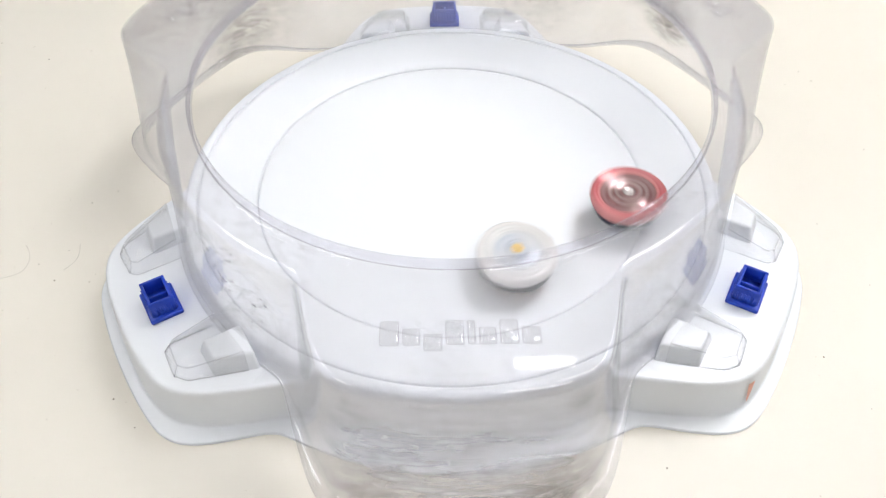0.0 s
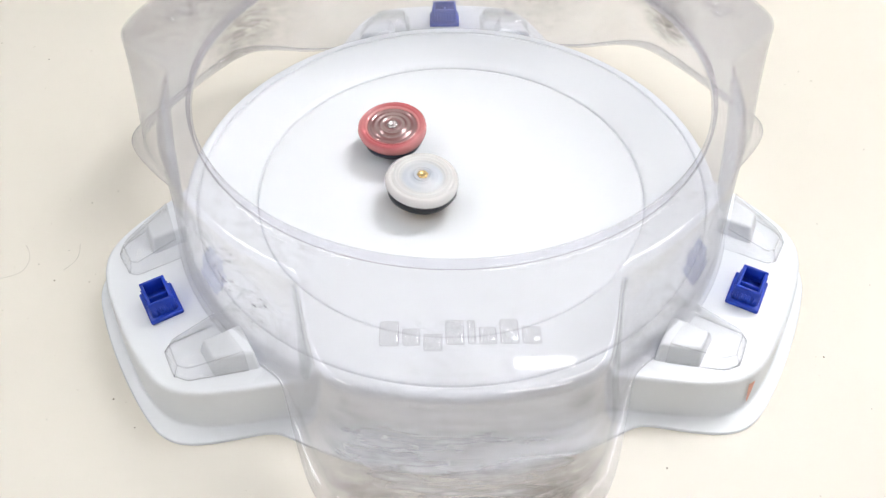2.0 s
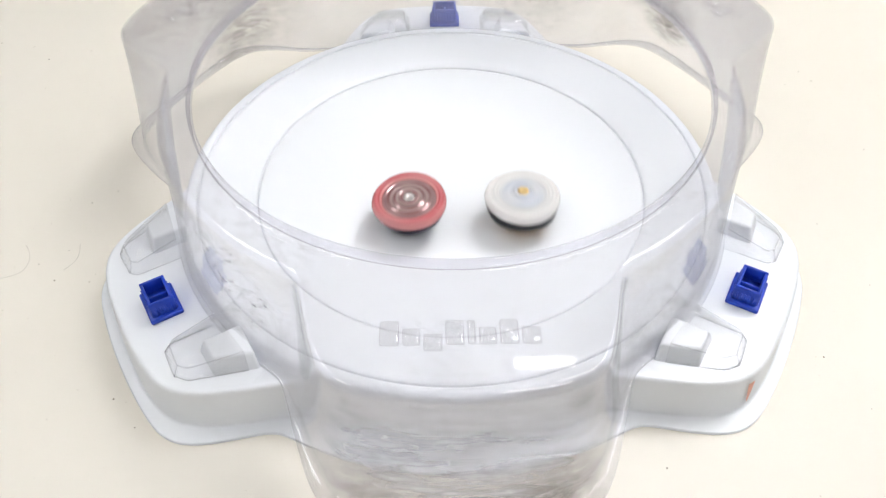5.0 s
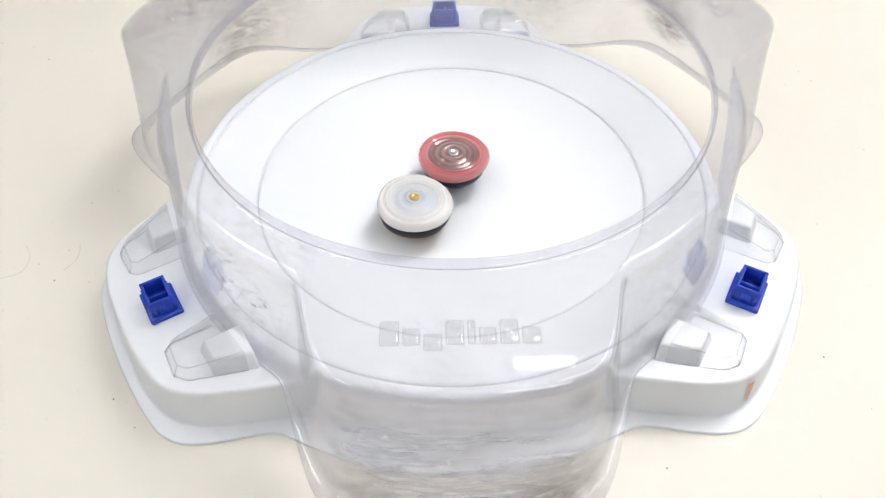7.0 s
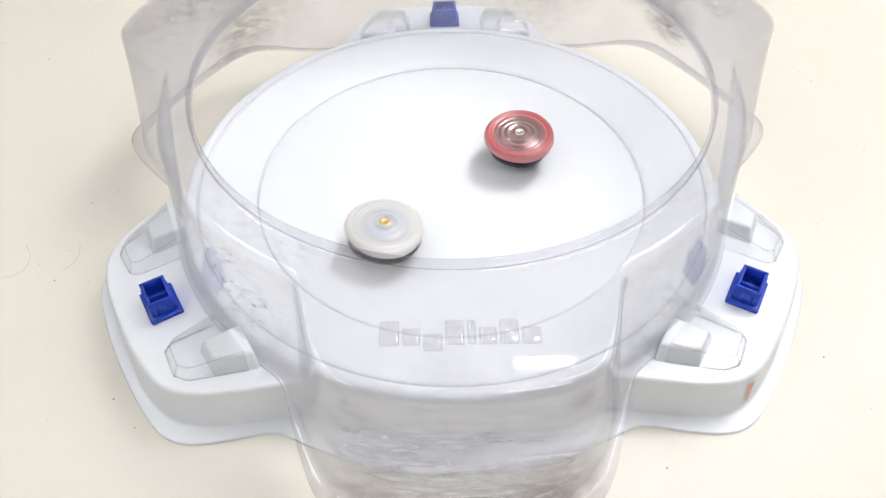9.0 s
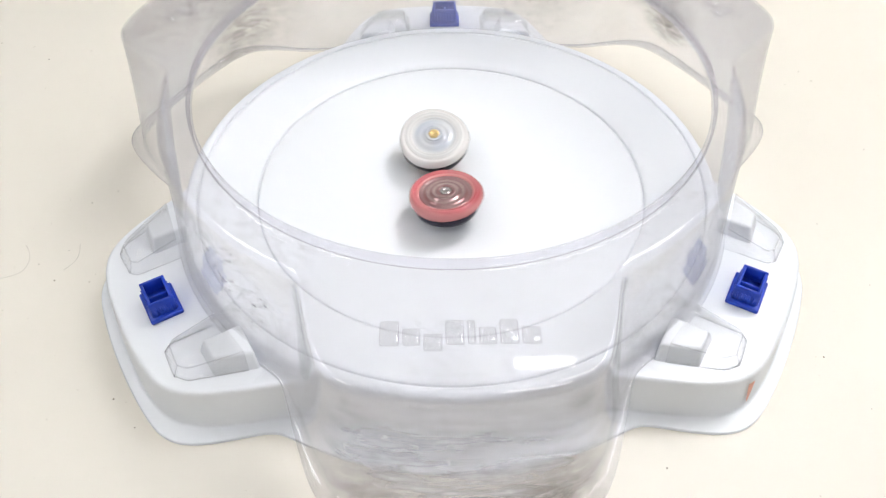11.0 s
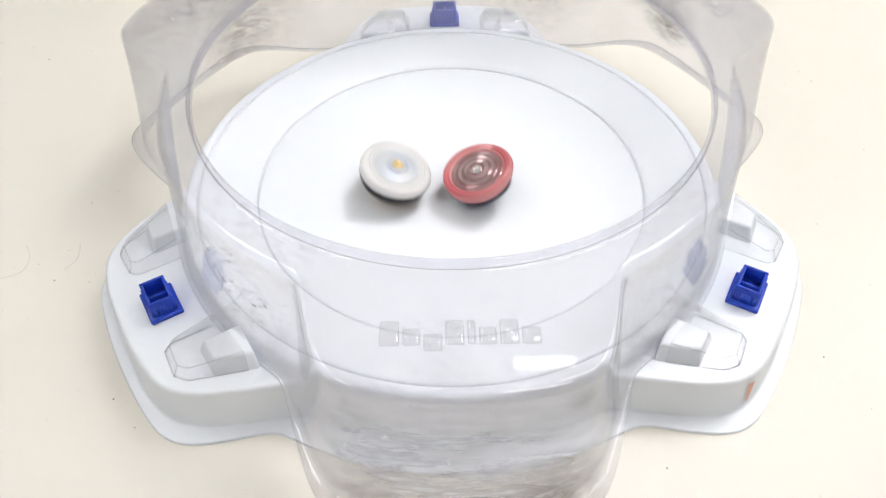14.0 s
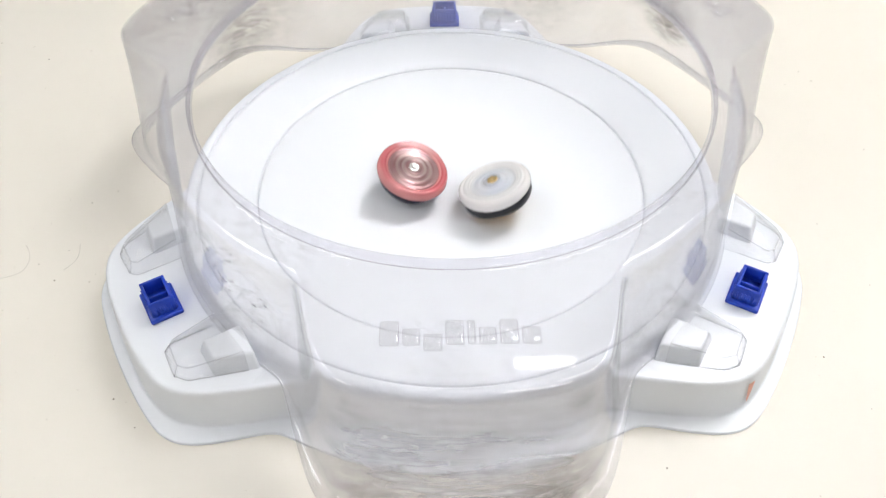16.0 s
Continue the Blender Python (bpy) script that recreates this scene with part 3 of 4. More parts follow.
def chipped_edge(name, a0, a1, radius, z, count, seed, size):
    """Small dark nicks along the cover's rim."""
    rnd = random.Random(seed)
    bm = bmesh.new()
    for k in range(count):
        a = radians(rnd.uniform(a0, a1))
        r = radius + rnd.uniform(-0.0005, 0.0005)
        ln, wd = rnd.uniform(0.4, 1.3) * size, rnd.uniform(0.12, 0.3) * size
        turn = rnd.uniform(-0.5, 0.5)
        m = Matrix.Translation((r * math.cos(a), r * math.sin(a), z)) @ Matrix.Rotation(a + turn, 4, "Z")
        vs = [bm.verts.new(m @ Vector(p)) for p in ((-wd, -ln, 0), (wd, -ln * 0.7, 0), (wd * 0.7, ln, 0), (-wd * 0.6, ln * 0.8, 0), (0, 0, 0.0003))]
        for i in range(4):
            bm.faces.new((vs[i], vs[(i + 1) % 4], vs[4]))
    part(name, bm, GRIME, cover, "dark nicks worn into the rim", False)


GRIME = plain("grey_grime", (0.16, 0.14, 0.15), 0.7, var=0.3, scale=500)
chipped_edge("worn_nick", 0, 32, 0.1520, 0.1195, 90, 5, 0.0012)
chipped_edge("worn_nick", 168, 222, 0.1481, 0.1265, 60, 6, 0.0007)


def top_pose(x, y, toward, lean, spin):
    """A top whose bolt stands over (x, y) in millimetres, leaning toward a bearing, turned by spin about its axis."""
    x, y, toward, lean = x / 1000, y / 1000, radians(toward), radians(lean)
    axis = Vector((math.sin(lean) * math.cos(toward), math.sin(lean) * math.sin(toward), math.cos(lean)))
    tilt = Vector((0, 0, 1)).rotation_difference(axis).to_matrix().to_4x4()
    foot = Vector((x, y, 0)) - axis * TOP_HEIGHT
    r = math.hypot(foot.x, foot.y)
    z = bowl_height(r) + 0.0003 + 0.0030 * math.sin(lean)
    return Matrix.Translation((foot.x, foot.y, z)) @ tilt @ Matrix.Rotation(spin, 4, "Z")


def motions():
    # each row: seconds, then the bolt's plan in millimetres, the bearing and degrees of its lean, and its spin
    walk(red_top, [
        (0.0, top_pose(107.8, -33.5, 180, 4.0, 0.0)),
        (0.1, top_pose(102.1, -20.1, 180, 4.7, 1.2)),
        (0.2, top_pose(92.7, -3.0, 180, 5.3, 2.4)),
        (0.3, top_pose(87.3, 31.3, 180, 5.8, 3.6)),
        (0.4, top_pose(67.5, 37.5, 180, 5.7, 4.8)),
        (0.5, top_pose(42.7, 32.4, 180, 5.3, 6.0)),
        (0.6, top_pose(16.0, 21.6, 179, 4.9, 7.2)),
        (0.7, top_pose(-17.5, -2.4, 177, 4.3, 8.4)),
        (0.8, top_pose(-30.0, -7.3, 172, 3.5, 9.6)),
        (0.9, top_pose(-36.9, -23.4, 165, 2.9, 10.8)),
        (1.0, top_pose(-35.6, -37.0, 156, 2.3, 12.0)),
        (1.1, top_pose(-26.9, -41.1, 148, 1.9, 13.2)),
        (1.2, top_pose(-17.9, -18.2, 140, 1.6, 14.4)),
        (1.3, top_pose(-9.3, -4.2, 129, 1.3, 15.6)),
        (1.4, top_pose(-8.0, 2.4, 112, 1.1, 16.8)),
        (1.5, top_pose(-10.7, 14.0, 112, 0.3, 18.0)),
        (1.6, top_pose(-13.3, 38.8, -90, 2.0, 19.2)),
        (1.7, top_pose(-26.2, 49.2, -90, 4.3, 20.4)),
        (1.8, top_pose(-35.2, 48.8, -90, 5.0, 21.6)),
        (1.9, top_pose(-38.7, 43.7, -90, 5.0, 22.8)),
        (2.0, top_pose(-39.1, 37.1, -90, 5.1, 24.0)),
        (2.1, top_pose(-45.2, 62.5, -90, 5.4, 25.2)),
        (2.2, top_pose(-45.2, 61.6, -90, 5.8, 26.4)),
        (2.3, top_pose(-42.6, 53.4, -90, 6.2, 27.6)),
        (2.4, top_pose(-37.1, 42.1, -90, 6.6, 28.8)),
        (2.5, top_pose(-31.3, 34.9, -90, 6.9, 30.0)),
        (2.6, top_pose(-36.7, 34.0, -92, 6.8, 31.2)),
        (2.7, top_pose(-41.4, 29.6, -93, 6.6, 32.4)),
        (2.8, top_pose(-36.3, 25.1, -95, 6.4, 33.6)),
        (2.9, top_pose(-27.5, 18.1, -97, 6.3, 34.8)),
        (3.0, top_pose(-18.8, 10.3, -98, 6.0, 36.0)),
        (3.1, top_pose(-38.6, 2.6, -95, 5.5, 37.2)),
        (3.2, top_pose(-43.7, -20.0, -90, 5.0, 38.4)),
        (3.3, top_pose(-23.9, -48.1, -84, 4.5, 39.6)),
        (3.4, top_pose(6.8, -63.5, -80, 4.1, 40.8)),
        (3.5, top_pose(37.0, -62.2, -82, 3.8, 42.0)),
        (3.6, top_pose(51.8, -50.2, -90, 3.5, 43.2)),
        (3.7, top_pose(57.4, -47.6, -99, 3.3, 44.4)),
        (3.8, top_pose(59.2, -43.4, -106, 3.1, 45.6)),
        (3.9, top_pose(56.4, -36.5, -110, 2.9, 46.8)),
        (4.0, top_pose(51.2, -33.3, -112, 2.7, 48.0)),
        (4.1, top_pose(45.1, -27.7, -114, 2.5, 49.2)),
        (4.2, top_pose(38.3, -23.6, -117, 2.3, 50.4)),
        (4.3, top_pose(33.8, -16.6, -121, 2.2, 51.6)),
        (4.4, top_pose(26.7, -9.9, -125, 2.2, 52.8)),
        (4.5, top_pose(17.1, -4.7, -130, 2.2, 54.0)),
        (4.6, top_pose(5.7, -2.5, -134, 2.3, 55.2)),
        (4.7, top_pose(-6.3, -4.2, -138, 2.3, 56.4)),
        (4.8, top_pose(-16.8, -10.1, -142, 2.3, 57.6)),
        (4.9, top_pose(-23.8, -19.7, -146, 2.4, 58.8)),
        (5.0, top_pose(-26.0, -31.3, -150, 2.5, 60.0)),
        (5.1, top_pose(-22.6, -42.9, -153, 2.6, 61.2)),
        (5.2, top_pose(-14.1, -52.1, -157, 2.6, 62.4)),
        (5.3, top_pose(-2.0, -57.2, -160, 2.7, 63.6)),
        (5.4, top_pose(11.7, -57.4, -162, 2.8, 64.8)),
        (5.5, top_pose(24.8, -52.8, -165, 3.0, 66.0)),
        (5.6, top_pose(35.5, -44.4, -167, 3.1, 67.2)),
        (5.7, top_pose(42.9, -33.6, -170, 3.2, 68.4)),
        (5.8, top_pose(46.8, -22.2, -172, 3.3, 69.6)),
        (5.9, top_pose(47.8, -11.6, -174, 3.4, 70.8)),
        (6.0, top_pose(46.8, -2.5, -175, 3.6, 72.0)),
        (6.1, top_pose(44.8, 4.5, -177, 3.7, 73.2)),
        (6.2, top_pose(42.7, 9.2, -179, 3.9, 74.4)),
        (6.3, top_pose(41.3, 11.9, 178, 3.8, 75.6)),
        (6.4, top_pose(38.1, 11.2, 172, 3.5, 76.8)),
        (6.5, top_pose(32.7, 8.2, 162, 3.2, 78.0)),
        (6.6, top_pose(26.3, 6.9, 149, 2.9, 79.2)),
        (6.7, top_pose(17.3, 4.8, 136, 2.6, 80.4)),
        (6.8, top_pose(10.5, 8.0, 121, 1.9, 81.6)),
        (6.9, top_pose(7.3, 11.3, 90, 1.3, 82.8)),
        (7.0, top_pose(2.0, 11.3, 48, 1.2, 84.0)),
        (7.1, top_pose(0.3, 15.3, 14, 1.4, 85.2)),
        (7.2, top_pose(0.4, 22.5, -11, 1.7, 86.4)),
        (7.3, top_pose(-1.3, 22.5, -35, 2.3, 87.6)),
        (7.4, top_pose(-1.2, 25.8, -56, 3.6, 88.8)),
        (7.5, top_pose(-0.6, 28.2, -68, 5.1, 90.0)),
        (7.6, top_pose(1.0, 26.6, -74, 6.2, 91.2)),
        (7.7, top_pose(9.5, 49.4, -79, 7.1, 92.4)),
        (7.8, top_pose(13.3, 49.4, -87, 7.6, 93.6)),
        (7.9, top_pose(13.8, 45.2, -101, 7.6, 94.8)),
        (8.0, top_pose(13.2, 39.5, -118, 7.8, 96.0)),
        (8.1, top_pose(13.0, 31.3, -128, 8.1, 97.2)),
        (8.2, top_pose(23.2, 41.7, -137, 8.3, 98.4)),
        (8.3, top_pose(26.0, 44.1, -145, 8.6, 99.6)),
        (8.4, top_pose(24.2, 38.4, -153, 8.9, 100.8)),
        (8.5, top_pose(20.5, 27.9, -161, 9.0, 102.0)),
        (8.6, top_pose(13.6, 8.0, -169, 8.1, 103.2)),
        (8.7, top_pose(24.0, 2.3, -164, 5.7, 104.4)),
        (8.8, top_pose(51.4, 28.0, -117, 4.1, 105.6)),
        (8.9, top_pose(49.8, 28.1, -96, 4.5, 106.8)),
        (9.0, top_pose(46.0, 29.1, -105, 3.8, 108.0)),
        (9.1, top_pose(41.7, 27.8, -127, 2.5, 109.2)),
        (9.2, top_pose(35.7, 26.5, -163, 2.0, 110.4)),
        (9.3, top_pose(36.0, 24.7, -170, 2.1, 111.6)),
        (9.4, top_pose(36.4, 22.8, -161, 2.3, 112.8)),
        (9.5, top_pose(36.5, 20.6, -155, 2.6, 114.0)),
        (9.6, top_pose(36.7, 18.2, -151, 2.9, 115.2)),
        (9.7, top_pose(36.7, 15.5, -150, 3.3, 116.4)),
        (9.8, top_pose(36.5, 12.5, -150, 3.6, 117.6)),
        (9.9, top_pose(36.1, 9.3, -152, 4.0, 118.8)),
        (10.0, top_pose(35.2, 5.8, -155, 4.4, 120.0)),
        (10.1, top_pose(34.1, 2.1, -159, 4.8, 121.2)),
        (10.2, top_pose(32.4, -1.8, -164, 5.2, 122.4)),
        (10.3, top_pose(30.2, -5.8, -171, 5.6, 123.6)),
        (10.4, top_pose(27.3, -9.8, -179, 5.9, 124.8)),
        (10.5, top_pose(23.8, -13.7, 173, 6.3, 126.0)),
        (10.6, top_pose(19.5, -17.3, 163, 6.6, 127.2)),
        (10.7, top_pose(14.5, -20.3, 153, 6.7, 128.4)),
        (10.8, top_pose(8.9, -22.8, 142, 6.7, 129.6)),
        (10.9, top_pose(2.9, -24.3, 131, 6.8, 130.8)),
        (11.0, top_pose(-3.5, -24.9, 118, 6.8, 132.0)),
        (11.1, top_pose(-10.0, -24.6, 105, 6.8, 133.2)),
        (11.2, top_pose(-16.3, -23.2, 91, 6.8, 134.4)),
        (11.3, top_pose(-21.2, -18.4, 74, 7.0, 135.6)),
        (11.4, top_pose(-25.3, -21.5, 55, 7.5, 136.8)),
        (11.5, top_pose(-24.2, -23.0, 38, 8.2, 138.0)),
        (11.6, top_pose(-22.1, -23.7, 23, 8.9, 139.2)),
        (11.7, top_pose(-17.0, -25.8, 5, 9.3, 140.4)),
        (11.8, top_pose(-20.8, -16.8, -17, 10.0, 141.6)),
        (11.9, top_pose(-20.8, -14.5, -34, 10.8, 142.8)),
        (12.0, top_pose(-20.3, -15.1, -53, 11.3, 144.0)),
        (12.1, top_pose(-17.9, 2.4, -73, 12.0, 145.2)),
        (12.2, top_pose(-13.7, 13.2, -84, 13.0, 146.4)),
        (12.3, top_pose(-6.5, 23.9, -81, 13.9, 147.6)),
        (12.4, top_pose(1.6, 26.3, -84, 14.7, 148.8)),
        (12.5, top_pose(11.7, 23.3, -104, 15.0, 150.0)),
        (12.6, top_pose(22.9, 14.5, -134, 15.7, 151.2)),
        (12.7, top_pose(30.2, 5.3, -164, 16.1, 152.4)),
        (12.8, top_pose(33.1, -6.7, 167, 16.8, 153.6)),
        (12.9, top_pose(28.7, -17.5, 142, 17.2, 154.8)),
        (13.0, top_pose(21.6, -28.7, 116, 17.2, 156.0)),
        (13.1, top_pose(8.0, -32.7, 86, 17.4, 157.2)),
        (13.2, top_pose(-4.9, -37.6, 59, 18.0, 158.4)),
        (13.3, top_pose(-14.0, -32.7, 34, 18.0, 159.6)),
        (13.4, top_pose(-20.9, -23.6, 8, 18.0, 160.8)),
        (13.5, top_pose(-23.2, -13.5, -16, 18.2, 162.0)),
        (13.6, top_pose(-21.5, -4.6, -40, 17.9, 163.2)),
        (13.7, top_pose(-12.6, 2.2, -70, 17.3, 164.4)),
        (13.8, top_pose(-1.5, 4.5, -103, 17.3, 165.6)),
        (13.9, top_pose(8.5, 1.5, -134, 17.5, 166.8)),
        (14.0, top_pose(15.4, -5.3, -163, 17.7, 168.0)),
        (14.1, top_pose(17.7, -12.0, 171, 17.8, 169.2)),
        (14.2, top_pose(17.3, -23.6, 147, 17.8, 170.4)),
        (14.3, top_pose(9.5, -29.9, 121, 17.7, 171.6)),
        (14.4, top_pose(-0.7, -34.0, 94, 17.4, 172.8)),
        (14.5, top_pose(-11.2, -28.5, 64, 17.3, 174.0)),
        (14.6, top_pose(-17.2, -21.3, 35, 17.4, 175.2)),
        (14.7, top_pose(-17.3, -12.0, 7, 17.4, 176.4)),
        (14.8, top_pose(-15.6, -1.6, -21, 17.3, 177.6)),
        (14.9, top_pose(-7.5, 4.4, -51, 17.2, 178.8)),
        (15.0, top_pose(2.5, 5.9, -80, 17.2, 180.0)),
        (15.1, top_pose(11.6, 3.6, -109, 17.2, 181.2)),
        (15.2, top_pose(17.4, -3.2, -139, 17.1, 182.4)),
        (15.3, top_pose(20.1, -12.1, -169, 17.1, 183.6)),
        (15.4, top_pose(17.3, -22.9, 163, 17.2, 184.8)),
        (15.5, top_pose(9.5, -27.1, 136, 17.2, 186.0)),
        (15.6, top_pose(0.4, -30.6, 107, 16.8, 187.2)),
        (15.7, top_pose(-8.3, -28.5, 72, 16.2, 188.4)),
        (15.8, top_pose(-18.3, -19.1, 36, 16.4, 189.6)),
        (15.9, top_pose(-21.1, -11.2, 4, 16.9, 190.8)),
        (16.0, top_pose(-22.5, -3.7, -24, 18.0, 192.0)),
    ])
    walk(white_top, [
        (0.0, top_pose(37.9, -78.4, -90, 3.0, -0.0)),
        (0.1, top_pose(49.9, -68.9, -141, 2.1, -1.2)),
        (0.2, top_pose(51.6, -56.2, 174, 3.3, -2.4)),
        (0.3, top_pose(24.8, -54.1, 158, 4.5, -3.6)),
        (0.4, top_pose(1.8, -44.1, 144, 4.3, -4.8)),
        (0.5, top_pose(-15.0, -38.9, 128, 3.5, -6.0)),
        (0.6, top_pose(-28.2, -39.2, 112, 2.7, -7.2)),
        (0.7, top_pose(-38.0, -46.7, 97, 2.0, -8.4)),
        (0.8, top_pose(-53.5, -68.2, 90, 1.3, -9.6)),
        (0.9, top_pose(-52.3, -83.1, 90, 0.7, -10.8)),
        (1.0, top_pose(-40.5, -84.2, 65, 0.2, -12.0)),
        (1.1, top_pose(-23.7, -84.4, 27, 0.4, -13.2)),
        (1.2, top_pose(-12.3, -92.3, 27, 0.9, -14.4)),
        (1.3, top_pose(-8.0, -79.2, 27, 1.3, -15.6)),
        (1.4, top_pose(-8.1, -58.9, 27, 1.8, -16.8)),
        (1.5, top_pose(-12.4, -48.6, 22, 2.2, -18.0)),
        (1.6, top_pose(-17.5, -47.4, 11, 2.5, -19.2)),
        (1.7, top_pose(-19.1, -40.1, -0, 3.0, -20.4)),
        (1.8, top_pose(-19.4, -30.5, -8, 3.5, -21.6)),
        (1.9, top_pose(-18.6, -21.5, -15, 3.9, -22.8)),
        (2.0, top_pose(-17.7, -11.6, -24, 4.0, -24.0)),
        (2.1, top_pose(-4.8, -35.5, -35, 4.1, -25.2)),
        (2.2, top_pose(8.7, -37.8, -46, 4.2, -26.4)),
        (2.3, top_pose(17.9, -23.9, -58, 4.3, -27.6)),
        (2.4, top_pose(23.7, -3.3, -69, 4.6, -28.8)),
        (2.5, top_pose(23.4, 17.2, -79, 4.9, -30.0)),
        (2.6, top_pose(27.9, 24.3, -88, 4.8, -31.2)),
        (2.7, top_pose(34.9, 24.7, -97, 4.6, -32.4)),
        (2.8, top_pose(34.5, 26.4, -108, 4.6, -33.6)),
        (2.9, top_pose(33.4, 26.5, -118, 4.7, -34.8)),
        (3.0, top_pose(31.1, 23.4, -129, 5.0, -36.0)),
        (3.1, top_pose(53.9, 18.8, -142, 5.7, -37.2)),
        (3.2, top_pose(57.2, 13.0, -154, 6.4, -38.4)),
        (3.3, top_pose(49.7, 12.0, -165, 6.5, -39.6)),
        (3.4, top_pose(39.5, 10.2, -177, 6.7, -40.8)),
        (3.5, top_pose(30.5, 7.5, 171, 6.7, -42.0)),
        (3.6, top_pose(26.0, -0.3, 157, 6.5, -43.2)),
        (3.7, top_pose(14.9, -4.7, 143, 6.2, -44.4)),
        (3.8, top_pose(0.3, -6.8, 132, 6.0, -45.6)),
        (3.9, top_pose(-11.0, -18.4, 121, 5.4, -46.8)),
        (4.0, top_pose(-18.3, -32.0, 107, 4.2, -48.0)),
        (4.1, top_pose(-21.5, -44.5, 90, 3.0, -49.2)),
        (4.2, top_pose(-20.8, -53.9, 72, 2.4, -50.4)),
        (4.3, top_pose(-16.3, -60.4, 67, 2.2, -51.6)),
        (4.4, top_pose(-9.1, -66.1, 71, 2.2, -52.8)),
        (4.5, top_pose(0.6, -69.6, 75, 2.2, -54.0)),
        (4.6, top_pose(12.3, -69.6, 79, 2.2, -55.2)),
        (4.7, top_pose(24.2, -65.3, 83, 2.3, -56.4)),
        (4.8, top_pose(34.9, -56.3, 86, 2.3, -57.6)),
        (4.9, top_pose(42.2, -43.4, 90, 2.3, -58.8)),
        (5.0, top_pose(44.7, -28.2, 93, 2.4, -60.0)),
        (5.1, top_pose(41.5, -12.7, 97, 2.4, -61.2)),
        (5.2, top_pose(33.3, 0.5, 100, 2.5, -62.4)),
        (5.3, top_pose(21.4, 9.7, 103, 2.6, -63.6)),
        (5.4, top_pose(7.9, 13.9, 106, 2.7, -64.8)),
        (5.5, top_pose(-4.9, 13.1, 108, 2.8, -66.0)),
        (5.6, top_pose(-15.5, 8.2, 111, 2.8, -67.2)),
        (5.7, top_pose(-22.7, 0.9, 113, 2.9, -68.4)),
        (5.8, top_pose(-26.5, -7.5, 115, 3.0, -69.6)),
        (5.9, top_pose(-27.2, -15.6, 117, 3.2, -70.8)),
        (6.0, top_pose(-26.0, -22.3, 119, 3.3, -72.0)),
        (6.1, top_pose(-23.9, -27.6, 121, 3.4, -73.2)),
        (6.2, top_pose(-21.7, -31.3, 122, 3.5, -74.4)),
        (6.3, top_pose(-20.3, -33.5, 121, 3.3, -75.6)),
        (6.4, top_pose(-24.3, -33.6, 113, 2.5, -76.8)),
        (6.5, top_pose(-25.7, -36.6, 90, 1.7, -78.0)),
        (6.6, top_pose(-25.7, -36.6, 52, 1.4, -79.2)),
        (6.7, top_pose(-22.3, -35.8, 27, 1.7, -80.4)),
        (6.8, top_pose(-26.2, -35.2, 14, 2.1, -81.6)),
        (6.9, top_pose(-28.3, -35.2, 6, 2.5, -82.8)),
        (7.0, top_pose(-21.9, -32.8, -2, 2.8, -84.0)),
        (7.1, top_pose(-21.3, -33.5, -14, 2.7, -85.2)),
        (7.2, top_pose(-20.7, -34.2, -30, 2.7, -86.4)),
        (7.3, top_pose(-16.9, -31.2, -45, 2.9, -87.6)),
        (7.4, top_pose(-13.9, -28.9, -56, 3.6, -88.8)),
        (7.5, top_pose(-11.9, -28.2, -63, 4.5, -90.0)),
        (7.6, top_pose(-9.9, -25.9, -70, 4.8, -91.2)),
        (7.7, top_pose(-11.7, -38.5, -83, 4.0, -92.4)),
        (7.8, top_pose(-6.8, -38.4, -105, 3.4, -93.6)),
        (7.9, top_pose(-1.3, -34.8, -124, 3.6, -94.8)),
        (8.0, top_pose(2.7, -30.4, -144, 4.0, -96.0)),
        (8.1, top_pose(5.3, -25.1, -174, 5.0, -97.2)),
        (8.2, top_pose(-2.3, -42.2, 166, 6.1, -98.4)),
        (8.3, top_pose(-8.1, -53.7, 151, 5.1, -99.6)),
        (8.4, top_pose(-11.5, -55.1, 126, 3.4, -100.8)),
        (8.5, top_pose(-11.1, -55.2, 79, 2.5, -102.0)),
        (8.6, top_pose(-10.6, -48.7, 43, 3.3, -103.2)),
        (8.7, top_pose(-19.4, -51.7, 40, 3.9, -104.4)),
        (8.8, top_pose(-47.7, -69.7, 39, 4.4, -105.6)),
        (8.9, top_pose(-44.7, -64.7, 29, 5.1, -106.8)),
        (9.0, top_pose(-39.0, -55.9, 20, 6.4, -108.0)),
        (9.1, top_pose(-31.6, -49.2, 15, 7.8, -109.2)),
        (9.2, top_pose(-25.9, -29.9, 13, 8.9, -110.4)),
        (9.3, top_pose(-26.5, -28.1, 14, 9.2, -111.6)),
        (9.4, top_pose(-27.3, -26.1, 15, 9.3, -112.8)),
        (9.5, top_pose(-28.3, -23.7, 15, 9.4, -114.0)),
        (9.6, top_pose(-29.4, -21.0, 15, 9.6, -115.2)),
        (9.7, top_pose(-30.7, -18.1, 13, 9.8, -116.4)),
        (9.8, top_pose(-32.0, -14.8, 11, 10.0, -117.6)),
        (9.9, top_pose(-33.1, -11.2, 8, 10.3, -118.8)),
        (10.0, top_pose(-34.0, -7.3, 4, 10.5, -120.0)),
        (10.1, top_pose(-34.6, -3.2, -2, 10.8, -121.2)),
        (10.2, top_pose(-34.7, 1.2, -8, 11.0, -122.4)),
        (10.3, top_pose(-34.4, 5.6, -17, 11.4, -123.6)),
        (10.4, top_pose(-33.2, 10.1, -26, 11.8, -124.8)),
        (10.5, top_pose(-31.5, 14.4, -37, 12.3, -126.0)),
        (10.6, top_pose(-28.9, 18.4, -48, 12.9, -127.2)),
        (10.7, top_pose(-25.5, 21.9, -59, 13.3, -128.4)),
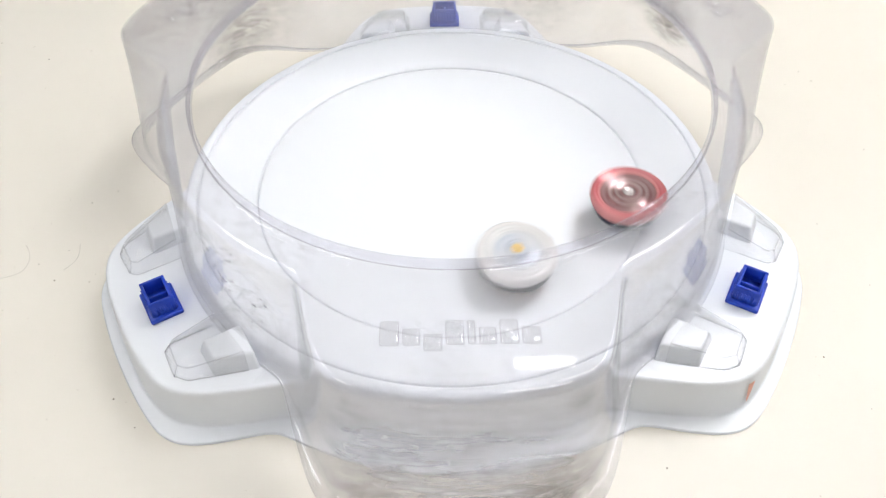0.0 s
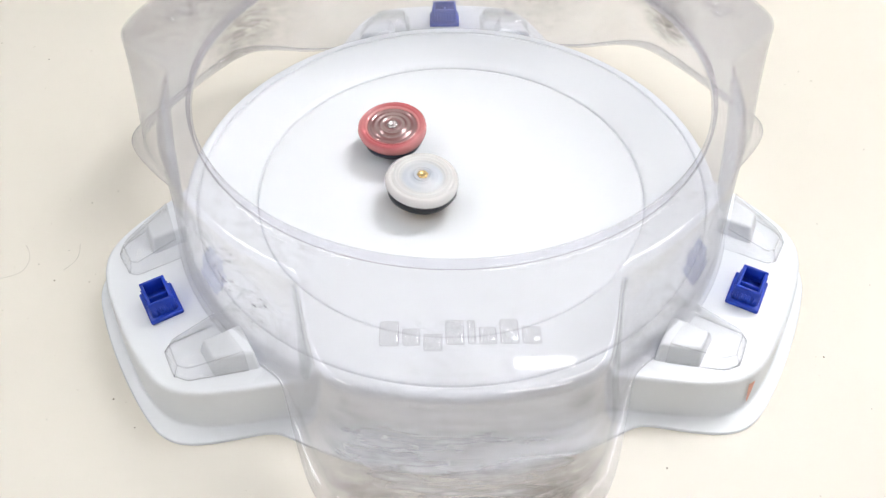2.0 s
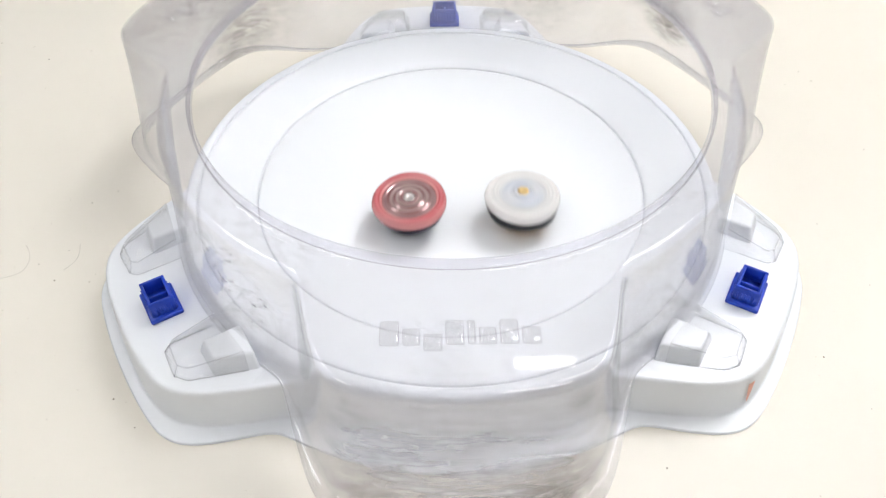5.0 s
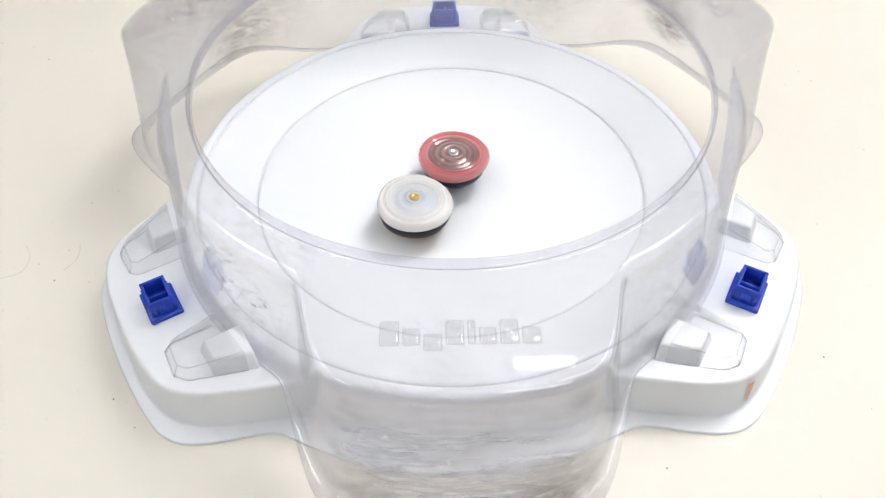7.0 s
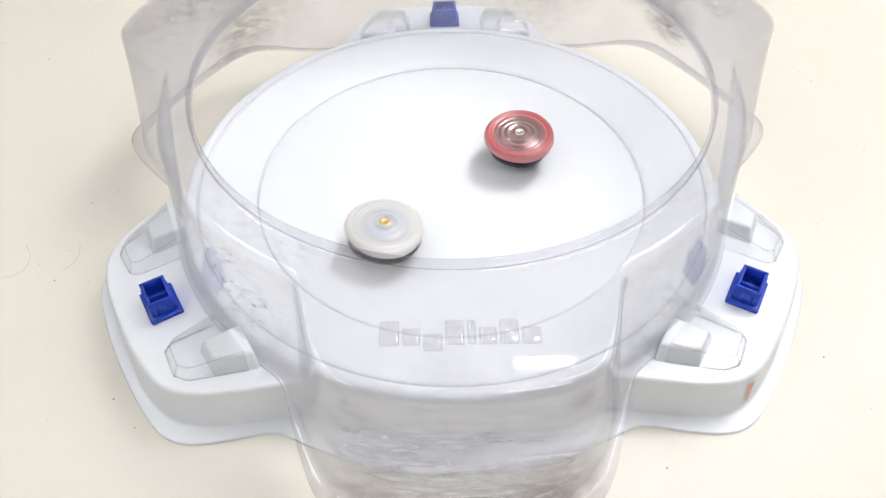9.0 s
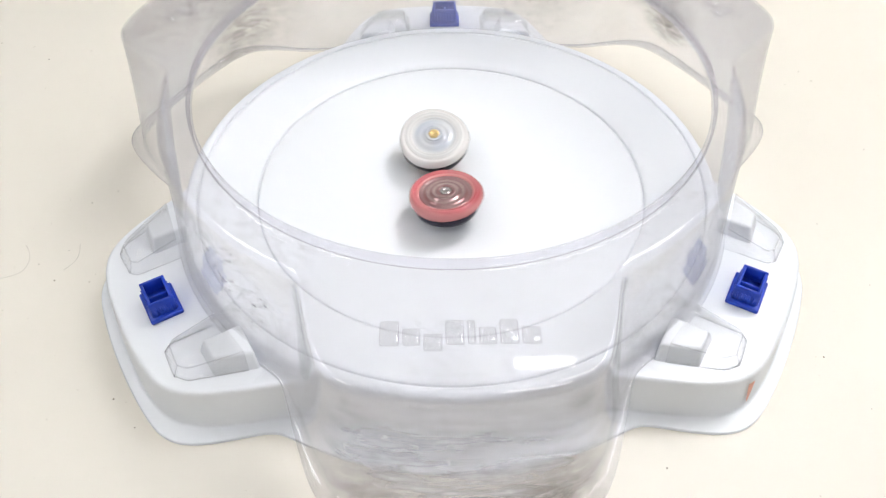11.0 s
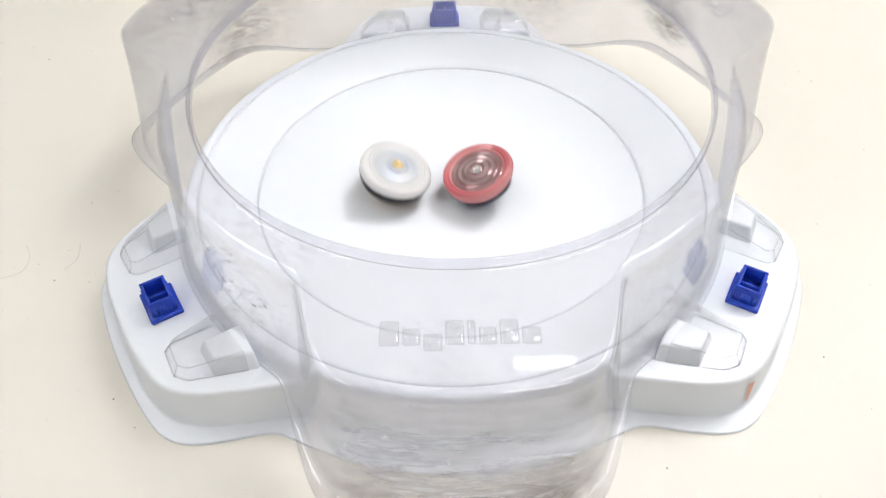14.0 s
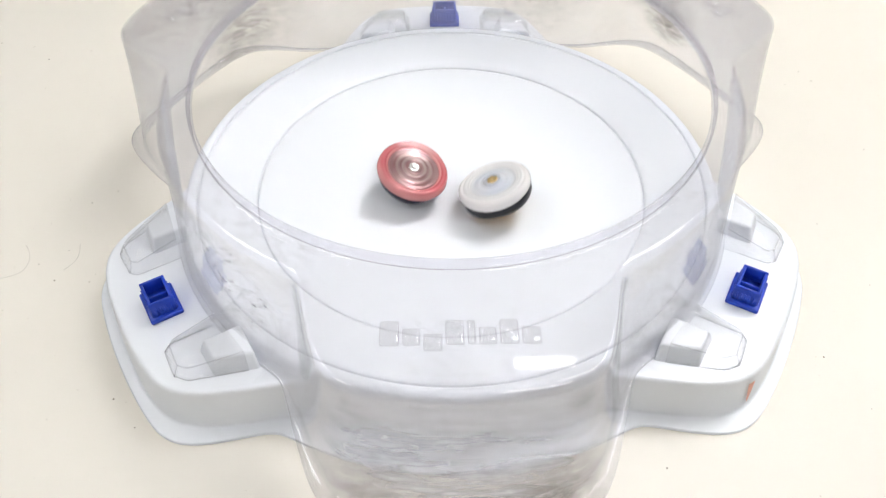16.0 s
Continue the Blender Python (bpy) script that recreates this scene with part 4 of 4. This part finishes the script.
        (10.8, top_pose(-21.4, 24.7, -70, 13.6, -129.6)),
        (10.9, top_pose(-16.5, 26.6, -81, 13.8, -130.8)),
        (11.0, top_pose(-11.1, 27.2, -94, 14.0, -132.0)),
        (11.1, top_pose(-5.4, 27.1, -107, 14.3, -133.2)),
        (11.2, top_pose(0.6, 25.9, -121, 14.5, -134.4)),
        (11.3, top_pose(5.3, 21.1, -137, 14.6, -135.6)),
        (11.4, top_pose(20.5, 10.4, -154, 15.0, -136.8)),
        (11.5, top_pose(27.0, -1.5, -169, 15.4, -138.0)),
        (11.6, top_pose(31.6, -14.7, 179, 15.7, -139.2)),
        (11.7, top_pose(28.5, -27.4, 162, 15.7, -140.4)),
        (11.8, top_pose(27.3, -43.6, 143, 16.0, -141.6)),
        (11.9, top_pose(19.8, -47.7, 127, 16.6, -142.8)),
        (12.0, top_pose(7.4, -53.3, 111, 16.6, -144.0)),
        (12.1, top_pose(-4.7, -58.1, 93, 17.0, -145.2)),
        (12.2, top_pose(-13.5, -52.7, 78, 17.5, -146.4)),
        (12.3, top_pose(-21.2, -37.9, 64, 17.6, -147.6)),
        (12.4, top_pose(-26.9, -21.8, 44, 17.2, -148.8)),
        (12.5, top_pose(-30.1, 2.9, 14, 16.7, -150.0)),
        (12.6, top_pose(-29.2, 22.1, -16, 17.4, -151.2)),
        (12.7, top_pose(-21.8, 32.3, -39, 18.1, -152.4)),
        (12.8, top_pose(-9.9, 34.1, -57, 18.2, -153.6)),
        (12.9, top_pose(5.3, 31.9, -77, 18.2, -154.8)),
        (13.0, top_pose(19.0, 20.8, -101, 18.0, -156.0)),
        (13.1, top_pose(28.6, 5.4, -128, 17.9, -157.2)),
        (13.2, top_pose(37.1, -4.7, -153, 18.2, -158.4)),
        (13.3, top_pose(38.7, -19.4, -178, 18.1, -159.6)),
        (13.4, top_pose(31.7, -35.4, 156, 18.0, -160.8)),
        (13.5, top_pose(17.6, -44.1, 132, 18.3, -162.0)),
        (13.6, top_pose(4.5, -43.9, 109, 18.1, -163.2)),
        (13.7, top_pose(-11.0, -44.0, 79, 17.5, -164.4)),
        (13.8, top_pose(-24.6, -30.2, 46, 17.5, -165.6)),
        (13.9, top_pose(-33.2, -19.0, 15, 17.7, -166.8)),
        (14.0, top_pose(-33.4, -2.9, -13, 18.0, -168.0)),
        (14.1, top_pose(-29.4, 11.4, -39, 18.1, -169.2)),
        (14.2, top_pose(-17.4, 20.1, -63, 18.1, -170.4)),
        (14.3, top_pose(-3.6, 21.1, -88, 18.1, -171.6)),
        (14.4, top_pose(10.7, 15.7, -115, 17.8, -172.8)),
        (14.5, top_pose(23.2, 6.3, -145, 17.8, -174.0)),
        (14.6, top_pose(29.1, -6.5, -174, 17.9, -175.2)),
        (14.7, top_pose(28.5, -20.4, 158, 17.9, -176.4)),
        (14.8, top_pose(22.4, -31.0, 130, 17.9, -177.6)),
        (14.9, top_pose(9.9, -35.6, 101, 17.7, -178.8)),
        (15.0, top_pose(-3.5, -39.1, 71, 17.8, -180.0)),
        (15.1, top_pose(-16.8, -35.7, 43, 17.8, -181.2)),
        (15.2, top_pose(-23.4, -21.6, 13, 17.7, -182.4)),
        (15.3, top_pose(-26.3, -7.8, -17, 17.8, -183.6)),
        (15.4, top_pose(-23.2, 4.2, -45, 17.9, -184.8)),
        (15.5, top_pose(-13.7, 11.9, -72, 18.0, -186.0)),
        (15.6, top_pose(-2.5, 12.7, -99, 17.9, -187.2)),
        (15.7, top_pose(11.1, 11.0, -128, 17.6, -188.4)),
        (15.8, top_pose(22.9, 4.6, -159, 17.8, -189.6)),
        (15.9, top_pose(27.6, -6.1, 175, 18.3, -190.8)),
        (16.0, top_pose(25.6, -16.4, 154, 19.0, -192.0)),
    ])

motions()
